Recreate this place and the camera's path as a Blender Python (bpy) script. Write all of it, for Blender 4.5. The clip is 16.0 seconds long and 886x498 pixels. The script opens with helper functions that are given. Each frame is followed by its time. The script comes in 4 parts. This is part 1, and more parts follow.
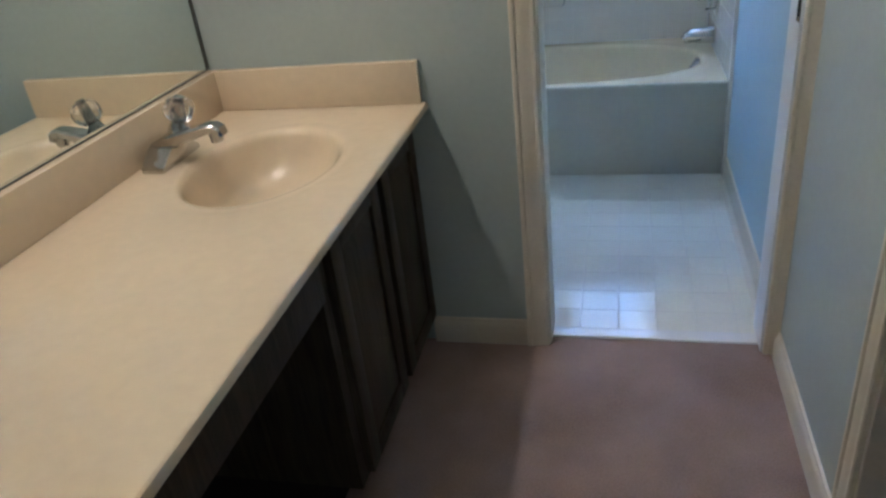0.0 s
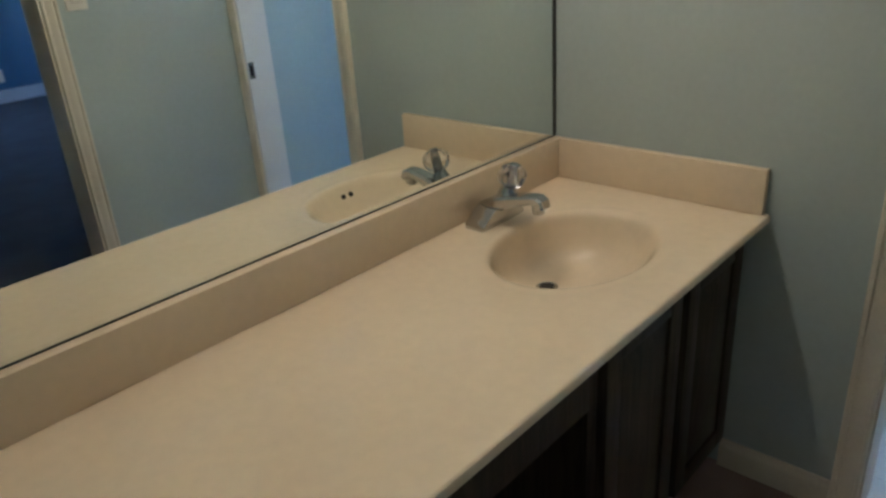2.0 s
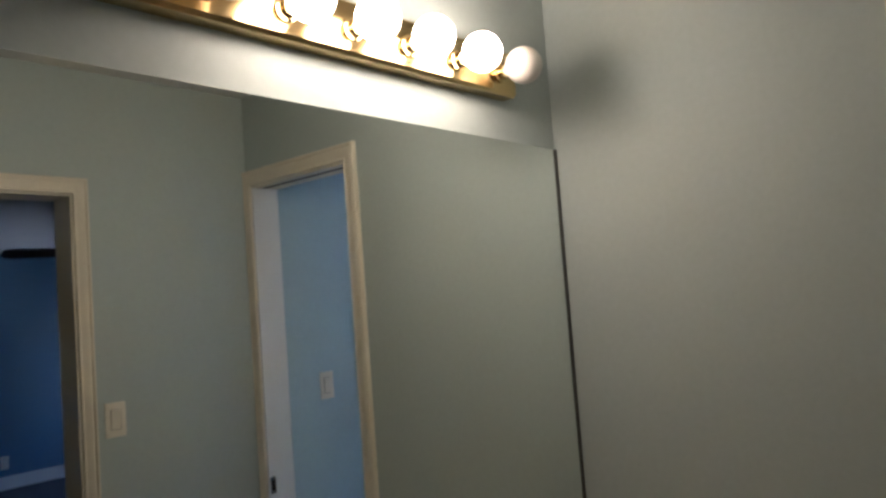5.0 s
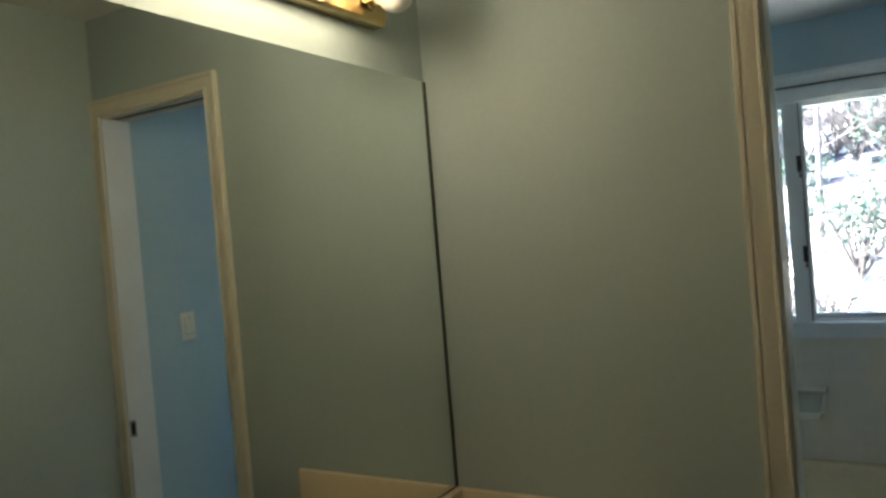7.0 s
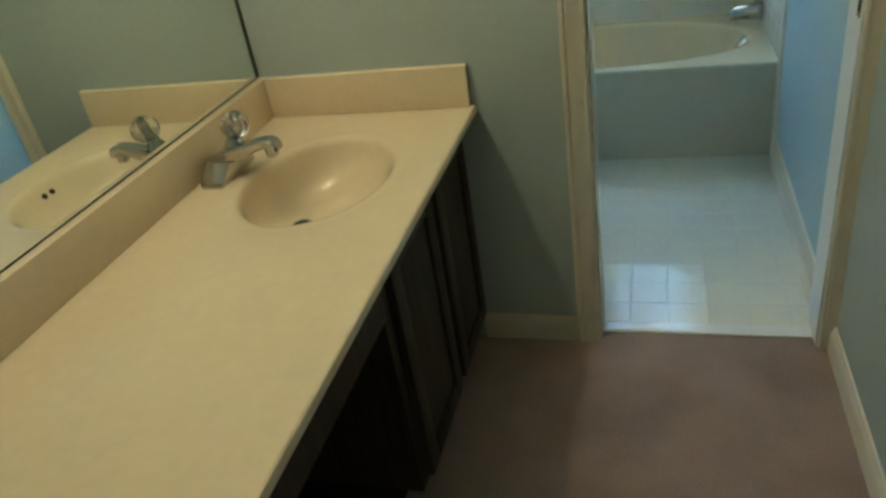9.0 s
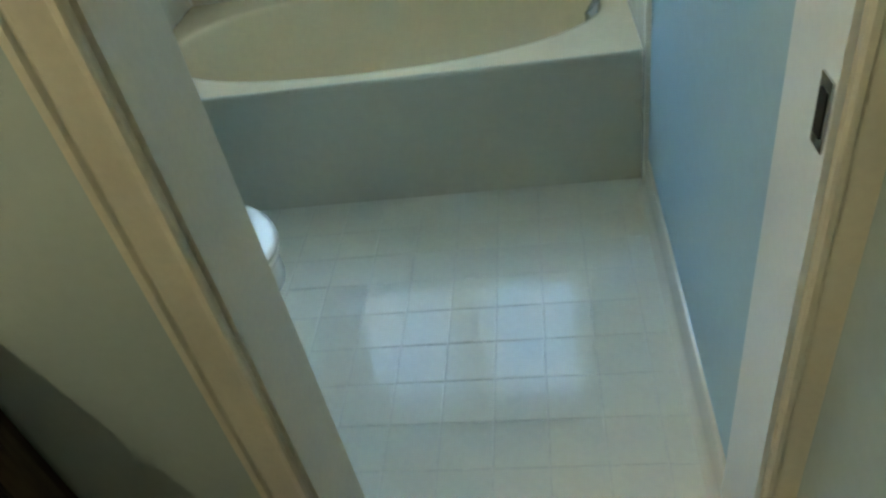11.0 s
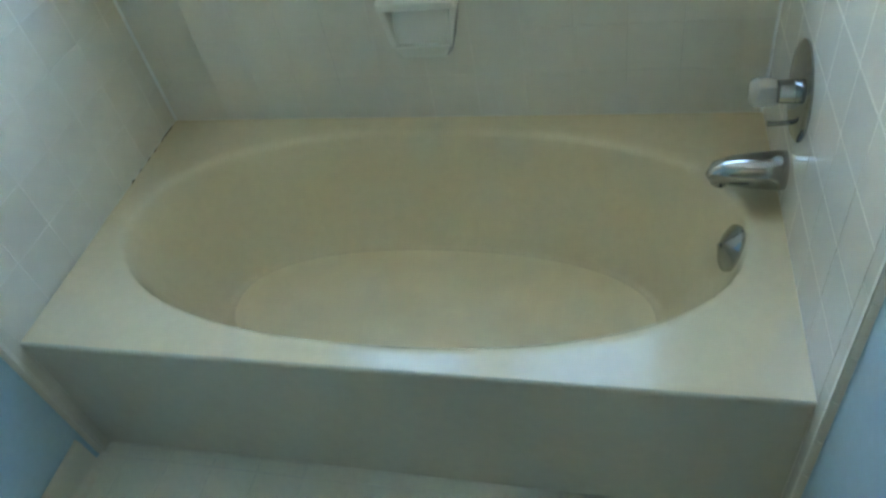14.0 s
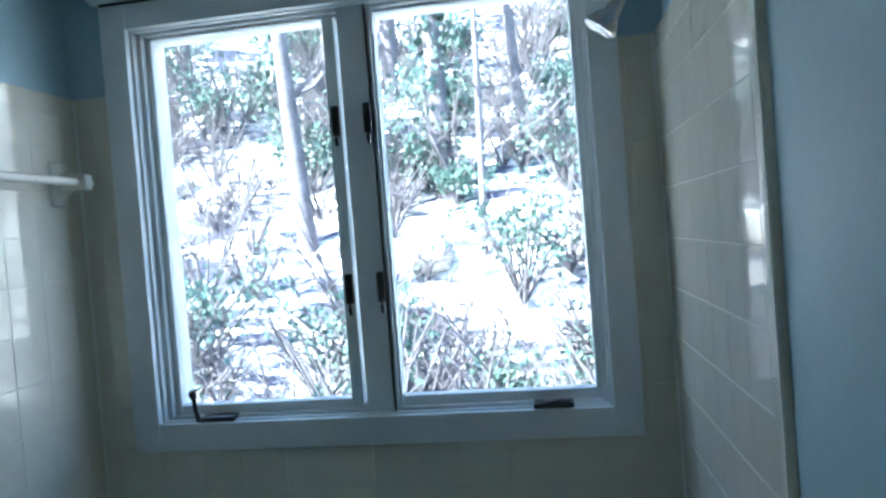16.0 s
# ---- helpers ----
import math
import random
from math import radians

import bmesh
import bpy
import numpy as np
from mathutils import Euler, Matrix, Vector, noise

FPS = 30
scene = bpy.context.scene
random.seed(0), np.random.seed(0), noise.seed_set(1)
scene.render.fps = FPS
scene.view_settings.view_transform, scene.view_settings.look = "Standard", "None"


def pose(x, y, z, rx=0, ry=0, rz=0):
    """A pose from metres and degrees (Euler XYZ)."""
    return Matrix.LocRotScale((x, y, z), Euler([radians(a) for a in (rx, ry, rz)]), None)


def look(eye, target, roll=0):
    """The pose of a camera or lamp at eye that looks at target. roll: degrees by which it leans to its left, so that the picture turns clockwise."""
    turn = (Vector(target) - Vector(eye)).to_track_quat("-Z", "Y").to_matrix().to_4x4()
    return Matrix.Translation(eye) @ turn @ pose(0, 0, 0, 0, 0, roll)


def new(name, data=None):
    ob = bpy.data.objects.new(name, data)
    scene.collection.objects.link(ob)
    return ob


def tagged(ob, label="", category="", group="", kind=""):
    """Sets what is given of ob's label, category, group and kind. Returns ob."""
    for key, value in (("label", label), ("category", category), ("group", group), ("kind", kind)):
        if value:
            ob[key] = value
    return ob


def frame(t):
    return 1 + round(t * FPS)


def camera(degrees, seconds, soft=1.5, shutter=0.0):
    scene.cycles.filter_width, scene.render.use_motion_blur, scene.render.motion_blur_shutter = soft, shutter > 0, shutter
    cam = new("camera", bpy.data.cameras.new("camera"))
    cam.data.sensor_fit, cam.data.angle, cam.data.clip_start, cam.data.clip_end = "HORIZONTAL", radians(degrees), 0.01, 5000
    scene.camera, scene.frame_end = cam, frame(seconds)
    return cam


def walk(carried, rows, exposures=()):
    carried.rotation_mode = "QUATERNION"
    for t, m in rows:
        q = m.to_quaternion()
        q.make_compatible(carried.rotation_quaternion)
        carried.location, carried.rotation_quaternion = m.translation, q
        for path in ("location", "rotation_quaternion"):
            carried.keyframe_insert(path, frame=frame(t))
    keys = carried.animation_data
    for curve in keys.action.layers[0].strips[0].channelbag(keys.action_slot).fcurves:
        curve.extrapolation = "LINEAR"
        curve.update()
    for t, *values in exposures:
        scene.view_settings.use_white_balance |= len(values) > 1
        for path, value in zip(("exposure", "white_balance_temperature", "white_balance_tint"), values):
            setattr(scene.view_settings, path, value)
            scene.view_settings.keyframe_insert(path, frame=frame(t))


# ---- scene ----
# Plan: x = 0 is the mirror wall, y = 0 the wall with the bathroom doorway (vanity side), z = 0 the floor.
cam = camera(62.19, 16.0, soft=2.7)
#ROWS-BEGIN
PATH = [
    (0.0, pose(1.076, -1.769, 1.303, 61.50, 6.04, 12.25)),
    (0.5, pose(1.037, -1.724, 1.324, 61.99, 4.62, 19.67)),
    (1.0, pose(1.099, -1.600, 1.350, 62.45, 5.31, 30.05)),
    (1.5, pose(1.073, -1.636, 1.399, 63.42, 4.49, 35.73)),
    (2.0, pose(1.112, -1.659, 1.408, 66.09, 3.67, 41.80)),
    (2.5, pose(1.092, -1.689, 1.462, 69.62, 2.03, 44.56)),
    (3.0, pose(1.133, -1.691, 1.533, 75.25, 3.02, 45.50)),
    (3.5, pose(1.119, -1.762, 1.538, 82.53, 2.60, 44.04)),
    (4.0, pose(1.125, -1.739, 1.549, 88.98, 3.67, 44.44)),
    (4.2, pose(1.120, -1.705, 1.579, 91.05, 3.61, 45.00)),
    (6.5, pose(1.020, -1.791, 1.634, 94.72, 5.22, 32.97)),
    (7.0, pose(1.069, -1.779, 1.568, 88.93, 4.76, 30.58)),
    (7.5, pose(1.047, -1.757, 1.506, 82.15, 5.00, 27.34)),
    (8.0, pose(1.051, -1.732, 1.452, 74.62, 5.66, 24.16)),
    (8.5, pose(1.015, -1.760, 1.453, 65.18, 6.92, 19.13)),
    (9.0, pose(1.037, -1.747, 1.397, 59.15, 8.37, 14.02)),
    (9.5, pose(1.054, -1.516, 1.337, 54.15, 9.30, 6.86)),
    (9.7, pose(1.185, -1.443, 1.265, 54.96, 10.62, 7.38)),
    (11.8, pose(1.234, 0.032, 1.269, 46.35, 8.20, 2.56)),
    (12.0, pose(1.192, 0.125, 1.297, 45.98, 7.76, 3.67)),
    (12.5, pose(1.177, 0.392, 1.306, 46.22, 8.27, 7.84)),
    (13.0, pose(1.163, 0.579, 1.392, 44.28, 8.66, 10.25)),
    (13.5, pose(1.191, 0.628, 1.435, 42.78, 10.02, 11.65)),
    (14.0, pose(1.192, 0.556, 1.450, 43.92, 9.18, 11.17)),
    (14.5, pose(1.166, 0.411, 1.383, 53.88, 6.10, 10.09)),
    (15.0, pose(1.192, 0.312, 1.336, 67.41, 5.30, 9.27)),
    (15.5, pose(1.205, 0.258, 1.380, 78.46, 4.37, 8.66)),
    (16.0, pose(1.211, 0.216, 1.464, 88.75, 4.54, 8.75)),
]
#ROWS-END
EXPOSURES = [
    (0.0, 5.18, 5450, 17), (1.5, 4.88, 5550, 13), (2.5, 4.76, 5780, 13), (3.5, 4.62, 5780, 20), (4.2, 4.32, 5900, 24), (6.3, 3.45, 6450, 11), (7.5, 3.95, 6900, -3), (8.5, 4.63, 6800, -9),
    (9.7, 5.12, 6450, -8), (11.8, 5.03, 6950, -6), (14.5, 5.03, 6750, -4), (15.2, 4.58, 6000, -6), (16.0, 3.33, 5550, -3),
]
walk(cam, PATH, EXPOSURES)

# ---------------------------------------------------------------- light
world = bpy.data.worlds.new("sky")
scene.world = world
world.use_nodes = True
wn = world.node_tree
sky = wn.nodes.new("ShaderNodeTexSky")
sky.sky_type = 'NISHITA'
sky.sun_disc = False
sky.sun_elevation = radians(41)
sky.sun_rotation = radians(233)
wn.links.new(sky.outputs[0], wn.nodes["Background"].inputs[0])
wn.nodes["Background"].inputs[1].default_value = 0.15
sun = new("sun", bpy.data.lights.new("sun", 'SUN'))
sun.data.energy = 5.0
sun.data.angle = radians(0.5)
sun.data.color = (1.0, 0.95, 0.86)
sun.rotation_euler = look((0, 0, 0), (0.60, 0.45, -0.66)).to_euler()
BULB = 2.1

# ---------------------------------------------------------------- materials
def material(name, color, rough=0.5, metal=0.0, vary=0.08, scale=6.0, fine=120.0, bump=0.0, bump_scale=200.0,
             coat=0.0, each=0.0, spec=0.5, tint=None, span=(0.6, 1.4), transmission=0.0, ior=1.45, stretch=None):
    """A principled material with two scales of variation in colour and roughness, and a fine relief."""
    m = bpy.data.materials.new(name)
    m.use_nodes = True
    nt = m.node_tree
    N, L = nt.nodes, nt.links
    b = N["Principled BSDF"]
    b.inputs["Roughness"].default_value = rough
    b.inputs["Metallic"].default_value = metal
    b.inputs["Coat Weight"].default_value = coat
    b.inputs["Specular IOR Level"].default_value = spec
    b.inputs["Transmission Weight"].default_value = transmission
    b.inputs["IOR"].default_value = ior
    tc = N.new("ShaderNodeTexCoord")
    n1 = N.new("ShaderNodeTexNoise")
    n1.inputs["Scale"].default_value = scale
    n1.inputs["Detail"].default_value = 5
    n2 = N.new("ShaderNodeTexNoise")
    n2.inputs["Scale"].default_value = fine
    n2.inputs["Detail"].default_value = 3
    where = tc.outputs["Object"]
    if stretch:
        mp = N.new("ShaderNodeMapping")
        mp.inputs["Scale"].default_value = stretch
        L.new(where, mp.inputs[0])
        where = mp.outputs[0]
    L.new(where, n1.inputs["Vector"])
    L.new(where, n2.inputs["Vector"])
    add = N.new("ShaderNodeMath")
    add.operation = 'ADD'
    L.new(n1.outputs[0], add.inputs[0])
    L.new(n2.outputs[0], add.inputs[1])
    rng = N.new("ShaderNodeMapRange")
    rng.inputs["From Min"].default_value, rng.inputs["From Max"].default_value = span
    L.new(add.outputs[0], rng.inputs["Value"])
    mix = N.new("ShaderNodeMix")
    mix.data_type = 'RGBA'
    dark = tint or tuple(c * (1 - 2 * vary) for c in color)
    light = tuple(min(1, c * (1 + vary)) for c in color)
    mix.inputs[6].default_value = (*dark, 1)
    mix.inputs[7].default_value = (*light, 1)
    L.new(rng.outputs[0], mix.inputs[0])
    out = mix.outputs[2]
    if each:
        info = N.new("ShaderNodeObjectInfo")
        mr = N.new("ShaderNodeMapRange")
        mr.inputs["To Min"].default_value = 1 - each
        mr.inputs["To Max"].default_value = 1 + each * 0.3
        L.new(info.outputs["Random"], mr.inputs["Value"])
        hsv = N.new("ShaderNodeHueSaturation")
        L.new(mr.outputs[0], hsv.inputs["Value"])
        L.new(out, hsv.inputs["Color"])
        out = hsv.outputs[0]
    L.new(out, b.inputs["Base Color"])
    rr = N.new("ShaderNodeMapRange")
    rr.inputs["To Min"].default_value = max(0.02, rough * 0.85)
    rr.inputs["To Max"].default_value = min(1, rough * 1.2)
    L.new(n1.outputs[0], rr.inputs["Value"])
    L.new(rr.outputs[0], b.inputs["Roughness"])
    if bump:
        n3 = N.new("ShaderNodeTexNoise")
        n3.inputs["Scale"].default_value = bump_scale
        n3.inputs["Detail"].default_value = 4
        L.new(tc.outputs["Object"], n3.inputs["Vector"])
        bp = N.new("ShaderNodeBump")
        bp.inputs["Strength"].default_value = bump
        bp.inputs["Distance"].default_value = 0.004
        L.new(n3.outputs[0], bp.inputs["Height"])
        L.new(bp.outputs[0], b.inputs["Normal"])
    return m


def wood(name, dark, light, rough=0.45):
    """Stained wood with grain along z."""
    m = material(name, light, rough, bump=0.15, bump_scale=90, spec=0.22)
    nt = m.node_tree
    N, L = nt.nodes, nt.links
    tc = N.new("ShaderNodeTexCoord")
    mp = N.new("ShaderNodeMapping")
    mp.inputs["Scale"].default_value = (60, 60, 4)
    n = N.new("ShaderNodeTexNoise")
    n.inputs["Scale"].default_value = 1.0
    n.inputs["Detail"].default_value = 6
    n.inputs["Distortion"].default_value = 1.2
    ramp = N.new("ShaderNodeValToRGB")
    ramp.color_ramp.elements[0].position = 0.35
    ramp.color_ramp.elements[1].position = 0.65
    ramp.color_ramp.elements[0].color = (*dark, 1)
    ramp.color_ramp.elements[1].color = (*light, 1)
    L.new(tc.outputs["Object"], mp.inputs[0])
    L.new(mp.outputs[0], n.inputs["Vector"])
    L.new(n.outputs[0], ramp.inputs[0])
    L.new(ramp.outputs[0], N["Principled BSDF"].inputs["Base Color"])
    return m


def emitter(name, color, strength):
    m = bpy.data.materials.new(name)
    m.use_nodes = True
    b = m.node_tree.nodes["Principled BSDF"]
    b.inputs["Base Color"].default_value = (0.9, 0.88, 0.84, 1)
    b.inputs["Emission Color"].default_value = (*color, 1)
    b.inputs["Emission Strength"].default_value = strength
    return m


PAINT = material("pale blue wall paint", (0.422, 0.490, 0.484), 0.62, vary=0.03, scale=2.5, fine=60, bump=0.10, bump_scale=260)
BATH_PAINT = material("sky blue bathroom paint", (0.40, 0.55, 0.62), 0.50, vary=0.03, scale=2.5, fine=60, bump=0.10, bump_scale=260)
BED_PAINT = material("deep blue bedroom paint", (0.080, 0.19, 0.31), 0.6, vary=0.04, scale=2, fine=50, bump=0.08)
CEILING = material("ceiling paint", (0.72, 0.72, 0.70), 0.8, vary=0.03, bump=0.2, bump_scale=150)
# Ceiling colour darkened in place of dimmer bedroom light.
BED_CEILING = material("ceiling paint darkened for dim room", (0.30, 0.35, 0.38), 0.8, vary=0.04, bump=0.2, bump_scale=150)
TRIM = material("cream trim paint", (0.70, 0.65, 0.54), 0.38, vary=0.04, scale=9, bump=0.06, bump_scale=80)
WHITE = material("white gloss paint", (0.72, 0.75, 0.76), 0.32, vary=0.03, scale=9, bump=0.05, bump_scale=80)
MARBLE = material("cream cultured marble", (0.76, 0.63, 0.46), 0.19, vary=0.03, scale=3, fine=40, coat=0.12)
TUB = material("biscuit acrylic", (0.73, 0.63, 0.42), 0.20, vary=0.025, scale=2.5, fine=40, coat=0.2)
TILE = material("off white glazed tile", (0.73, 0.69, 0.58), 0.045, vary=0.02, scale=5, fine=30, bump=0.02, bump_scale=18, each=0.008)
FLOOR_TILE = material("white glazed floor tile", (0.75, 0.73, 0.62), 0.10, vary=0.03, scale=8, fine=60, bump=0.05, bump_scale=30, each=0.012, spec=0.34)
GROUT = material("light grout", (0.72, 0.70, 0.61), 0.85, vary=0.10, scale=4, fine=90, bump=0.3, bump_scale=300)
WALL_GROUT = material("white wall grout", (0.735, 0.70, 0.60), 0.6, vary=0.05, bump=0.1)
CARPET = material("mauve brown carpet", (0.43, 0.315, 0.275), 0.95, vary=0.24, scale=3.5, fine=260, bump=1.0, bump_scale=420, spec=0.1)
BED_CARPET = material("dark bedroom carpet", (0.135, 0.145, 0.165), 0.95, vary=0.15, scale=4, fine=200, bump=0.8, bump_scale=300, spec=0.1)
CHROME = material("chrome", (0.56, 0.56, 0.56), 0.15, metal=1.0, vary=0.04, scale=30)
BRASS = material("polished brass", (0.62, 0.46, 0.22), 0.16, metal=1.0, vary=0.05, scale=14)
# Paler than the tub: window light on the floor, put into its colour.
WELL_FLOOR = material("textured tub floor with painted light", (0.80, 0.70, 0.475), 0.5, vary=0.05, scale=3.5, fine=14, bump=0.2, bump_scale=160, tint=(0.745, 0.645, 0.435))
# Metal colour darkened in place of dark surroundings reflected in the chrome.
TUB_CHROME = material("chrome with dark reflections in colour", (0.46, 0.47, 0.47), 0.14, metal=1.0, vary=0.06, scale=25)
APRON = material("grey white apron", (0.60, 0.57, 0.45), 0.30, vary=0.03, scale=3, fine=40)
CRYSTAL = material("clear acrylic", (0.88, 0.87, 0.87), 0.06, vary=0.01, transmission=0.95, ior=1.38)
FROSTED = material("scuffed clear acrylic", (0.80, 0.80, 0.77), 0.22, vary=0.02, transmission=0.80, ior=1.22)
CREAM_CERAMIC = material("cream glazed ceramic", (0.76, 0.73, 0.63), 0.15, vary=0.02, scale=6)
PORCELAIN = material("white porcelain", (0.80, 0.79, 0.75), 0.2, vary=0.02, scale=4, coat=0.4)
DARK_WOOD = wood("dark stained oak", (0.032, 0.025, 0.017), (0.063, 0.049, 0.033))
DARK_INSIDE = material("near-black panel and knee shade", (0.022, 0.016, 0.012), 0.8, vary=0.15)
BLACK = material("black hardware and shadow strip", (0.018, 0.018, 0.02), 0.4, vary=0.1)
ROCKER_SHADE = material("grey of the rocker shadow", (0.36, 0.34, 0.29), 0.5, vary=0.03)
PLASTIC = material("almond plastic", (0.74, 0.70, 0.60), 0.35, vary=0.02)
RUBBER = material("dark hole", (0.02, 0.016, 0.012), 0.7, vary=0.1)
LIT = emitter("lit frosted bulb", (1.0, 0.83, 0.61), BULB)
FROST = material("unlit frosted bulb", (0.86, 0.82, 0.76), 0.30, vary=0.02)
mirror_mat = material("mirror silver", (0.90, 0.94, 0.91), 0.012, metal=1.0, vary=0.004)
MIRROR_EDGE = material("tarnished mirror edge", (0.06, 0.065, 0.06), 0.4, vary=0.1)
GLASS = bpy.data.materials.new("window glass")
GLASS.use_nodes = True
_g = GLASS.node_tree.nodes["Principled BSDF"]
_g.inputs["Transmission Weight"].default_value = 1.0
_g.inputs["Roughness"].default_value = 0.0
_g.inputs["IOR"].default_value = 1.02
BARK = material("grey bark", (0.15, 0.14, 0.16), 0.9, vary=0.3, scale=7, fine=40, bump=0.8, bump_scale=30)
LEAF = material("ivy leaf", (0.105, 0.17, 0.15), 0.28, vary=0.3, scale=3, fine=20)
# The dark blue streaks are shadows on the bank, painted into the colour.
LITTER = material("leaf litter with painted shadows", (0.58, 0.57, 0.57), 0.9, vary=0.2, tint=(0.055, 0.06, 0.10), span=(0.91, 1.08), scale=1.5, fine=6, bump=1.0, bump_scale=6, stretch=(0.45, 1.3, 1.3))
ROCK = material("pale rock", (0.40, 0.38, 0.36), 0.85, vary=0.25, scale=1.5, fine=9, bump=0.7, bump_scale=10)


# ---------------------------------------------------------------- mesh helpers
def box(bm, x0, y0, z0, x1, y1, z1, bevel=0.0, seg=2):
    vs = [bm.verts.new(c) for c in ((x0, y0, z0), (x1, y0, z0), (x1, y1, z0), (x0, y1, z0), (x0, y0, z1), (x1, y0, z1), (x1, y1, z1), (x0, y1, z1))]
    fs = [bm.faces.new([vs[i] for i in f]) for f in ((3, 2, 1, 0), (4, 5, 6, 7), (0, 1, 5, 4), (1, 2, 6, 5), (2, 3, 7, 6), (3, 0, 4, 7))]
    if bevel:
        es = list({e for f in fs for e in f.edges})
        bmesh.ops.bevel(bm, geom=es, offset=bevel, segments=seg, profile=0.6, affect='EDGES')
    return bm


def boxes(*items, bevel=0.0):
    bm = bmesh.new()
    for i in items:
        box(bm, *i, bevel=bevel)
    return bm


def loft(bm, rings, close=True, cap0=False, cap1=False):
    """Skin a list of rings of equal length."""
    rows = [[bm.verts.new(p) for p in r] for r in rings]
    n = len(rows[0])
    for a, b in zip(rows, rows[1:]):
        for i in range(n if close else n - 1):
            j = (i + 1) % n
            bm.faces.new((a[i], a[j], b[j], b[i]))
    if cap0:
        bm.faces.new(rows[0][::-1])
    if cap1:
        bm.faces.new(rows[-1])
    return rows


def turned(bm, base, axis, profile, n=24, cap0=True, cap1=True):
    """A turned body: profile of (distance along axis, radius)."""
    q = Vector(axis).normalized().to_track_quat('Z', 'Y').to_matrix()
    rings = [[tuple(Vector(base) + q @ Vector((r * math.cos(2 * math.pi * i / n), r * math.sin(2 * math.pi * i / n), d))) for i in range(n)] for d, r in profile]
    loft(bm, rings, True, cap0, cap1)
    return bm


def tube(bm, pts, radii, n=12, flat=1.0):
    """A pipe along points with a radius at each."""
    pts = [Vector(p) for p in pts]
    rings = []
    for i, p in enumerate(pts):
        d = (pts[min(i + 1, len(pts) - 1)] - pts[max(i - 1, 0)]).normalized()
        up = Vector((0, 0, 1)) if abs(d.z) < 0.95 else Vector((0, 1, 0))
        s = d.cross(up).normalized()
        u = s.cross(d).normalized()
        r = radii[i] if isinstance(radii, (list, tuple)) else radii
        rings.append([tuple(p + s * (r * math.cos(2 * math.pi * k / n)) + u * (r * flat * math.sin(2 * math.pi * k / n))) for k in range(n)])
    loft(bm, rings, True, True, True)
    return bm


def finish(name, bm, mat, smooth=35):
    bmesh.ops.recalc_face_normals(bm, faces=bm.faces[:])
    me = bpy.data.meshes.new(name)
    bm.to_mesh(me)
    bm.free()
    me.materials.append(mat)
    if smooth:
        me.shade_smooth()
        me.set_sharp_from_angle(angle=radians(smooth))
    return me


def part(name, bm, mat, parent=None, label="", smooth=35):
    ob = new(name, finish(name, bm, mat, smooth))
    if parent is not None:
        ob.parent = parent
        org = parent.location if parent.parent is None else Vector((0, 0, 0))
        ob.matrix_parent_inverse = Matrix.Translation(-org) if parent.parent is None else Matrix.Identity(4)
    if label:
        ob["label"] = label
    return ob


def thing(name, at, label, category, group=""):
    e = new(name)
    e.location = at
    e.empty_display_size = 0.1
    return tagged(e, label, category, group)


def structure(name, bm, mat, label, category, smooth=0):
    return tagged(part(name, bm, mat, None, "", smooth), label, category, kind="structure")


# ---------------------------------------------------------------- shell
CH = 2.500                      # ceiling height
RX = 1.494                      # vanity room, wall with the bedroom door
BY = -2.40                      # vanity room, end behind the walk
BX0, BX1 = -0.021, 1.491        # bathroom side walls
TX0, TX1 = -0.006, 1.477        # tile faces at the tub
TB = 1.976                      # tile face behind the tub
WT = 0.115                      # partition thickness
DX0, DX1, DH = 0.881, 1.452, 2.120   # bathroom doorway
EY0, EY1, EH = -1.48, -0.700, 2.055  # bedroom doorway
WX0, WX1, WZ0, WZ1 = 0.162, 1.315, 1.024, 2.067  # window rough opening
FX, FC = 7.40, 2.40             # bedroom far wall and ceiling

structure("wall_vanity", boxes((-WT, BY - WT, 0, -0.006, 0, CH)), PAINT, "painted wall behind the vanity mirror", "wall")
structure("wall_doorway", boxes((-WT, 0, 0, DX0 - 0.012, WT, CH), (DX0 - 0.012, 0, DH + 0.012, DX1 + 0.012, WT, CH), (DX1 + 0.012, 0, 0, RX + WT, WT, CH)),
          PAINT, "pale blue grey wall with the bathroom doorway", "wall")
structure("wall_bedroom_side", boxes((RX, EY1 + 0.012, 0, RX + WT, -0.0005, CH), (RX, EY0 - 0.012, EH + 0.012, RX + WT, EY1 + 0.012, CH), (RX, BY - WT, 0, RX + WT, EY0 - 0.012, CH)),
          PAINT, "pale blue grey wall with the bedroom doorway", "wall")
structure("wall_back", boxes((0.0005, BY - WT, 0, RX - 0.0005, BY, CH)), PAINT, "plain painted end wall", "wall")
structure("ceiling_vanity", boxes((-WT, BY - WT, CH, RX + WT, WT, CH + 0.1)), CEILING, "flat white ceiling", "ceiling")
structure("floor_carpet", boxes((-WT, BY - WT, -0.06, RX + WT, 0.0312, 0.0)), CARPET, "worn mauve brown cut-pile carpet", "carpet")
structure("wall_bath_left", boxes((BX0 - WT, WT + 0.0005, 0, BX0, TB + 0.30, CH)), BATH_PAINT, "blue painted bathroom wall behind the toilet", "wall")
structure("wall_bath_right", boxes((BX1, WT + 0.0005, 0, BX1 + WT, TB + 0.30, CH)), BATH_PAINT, "sky blue painted bathroom wall", "wall")
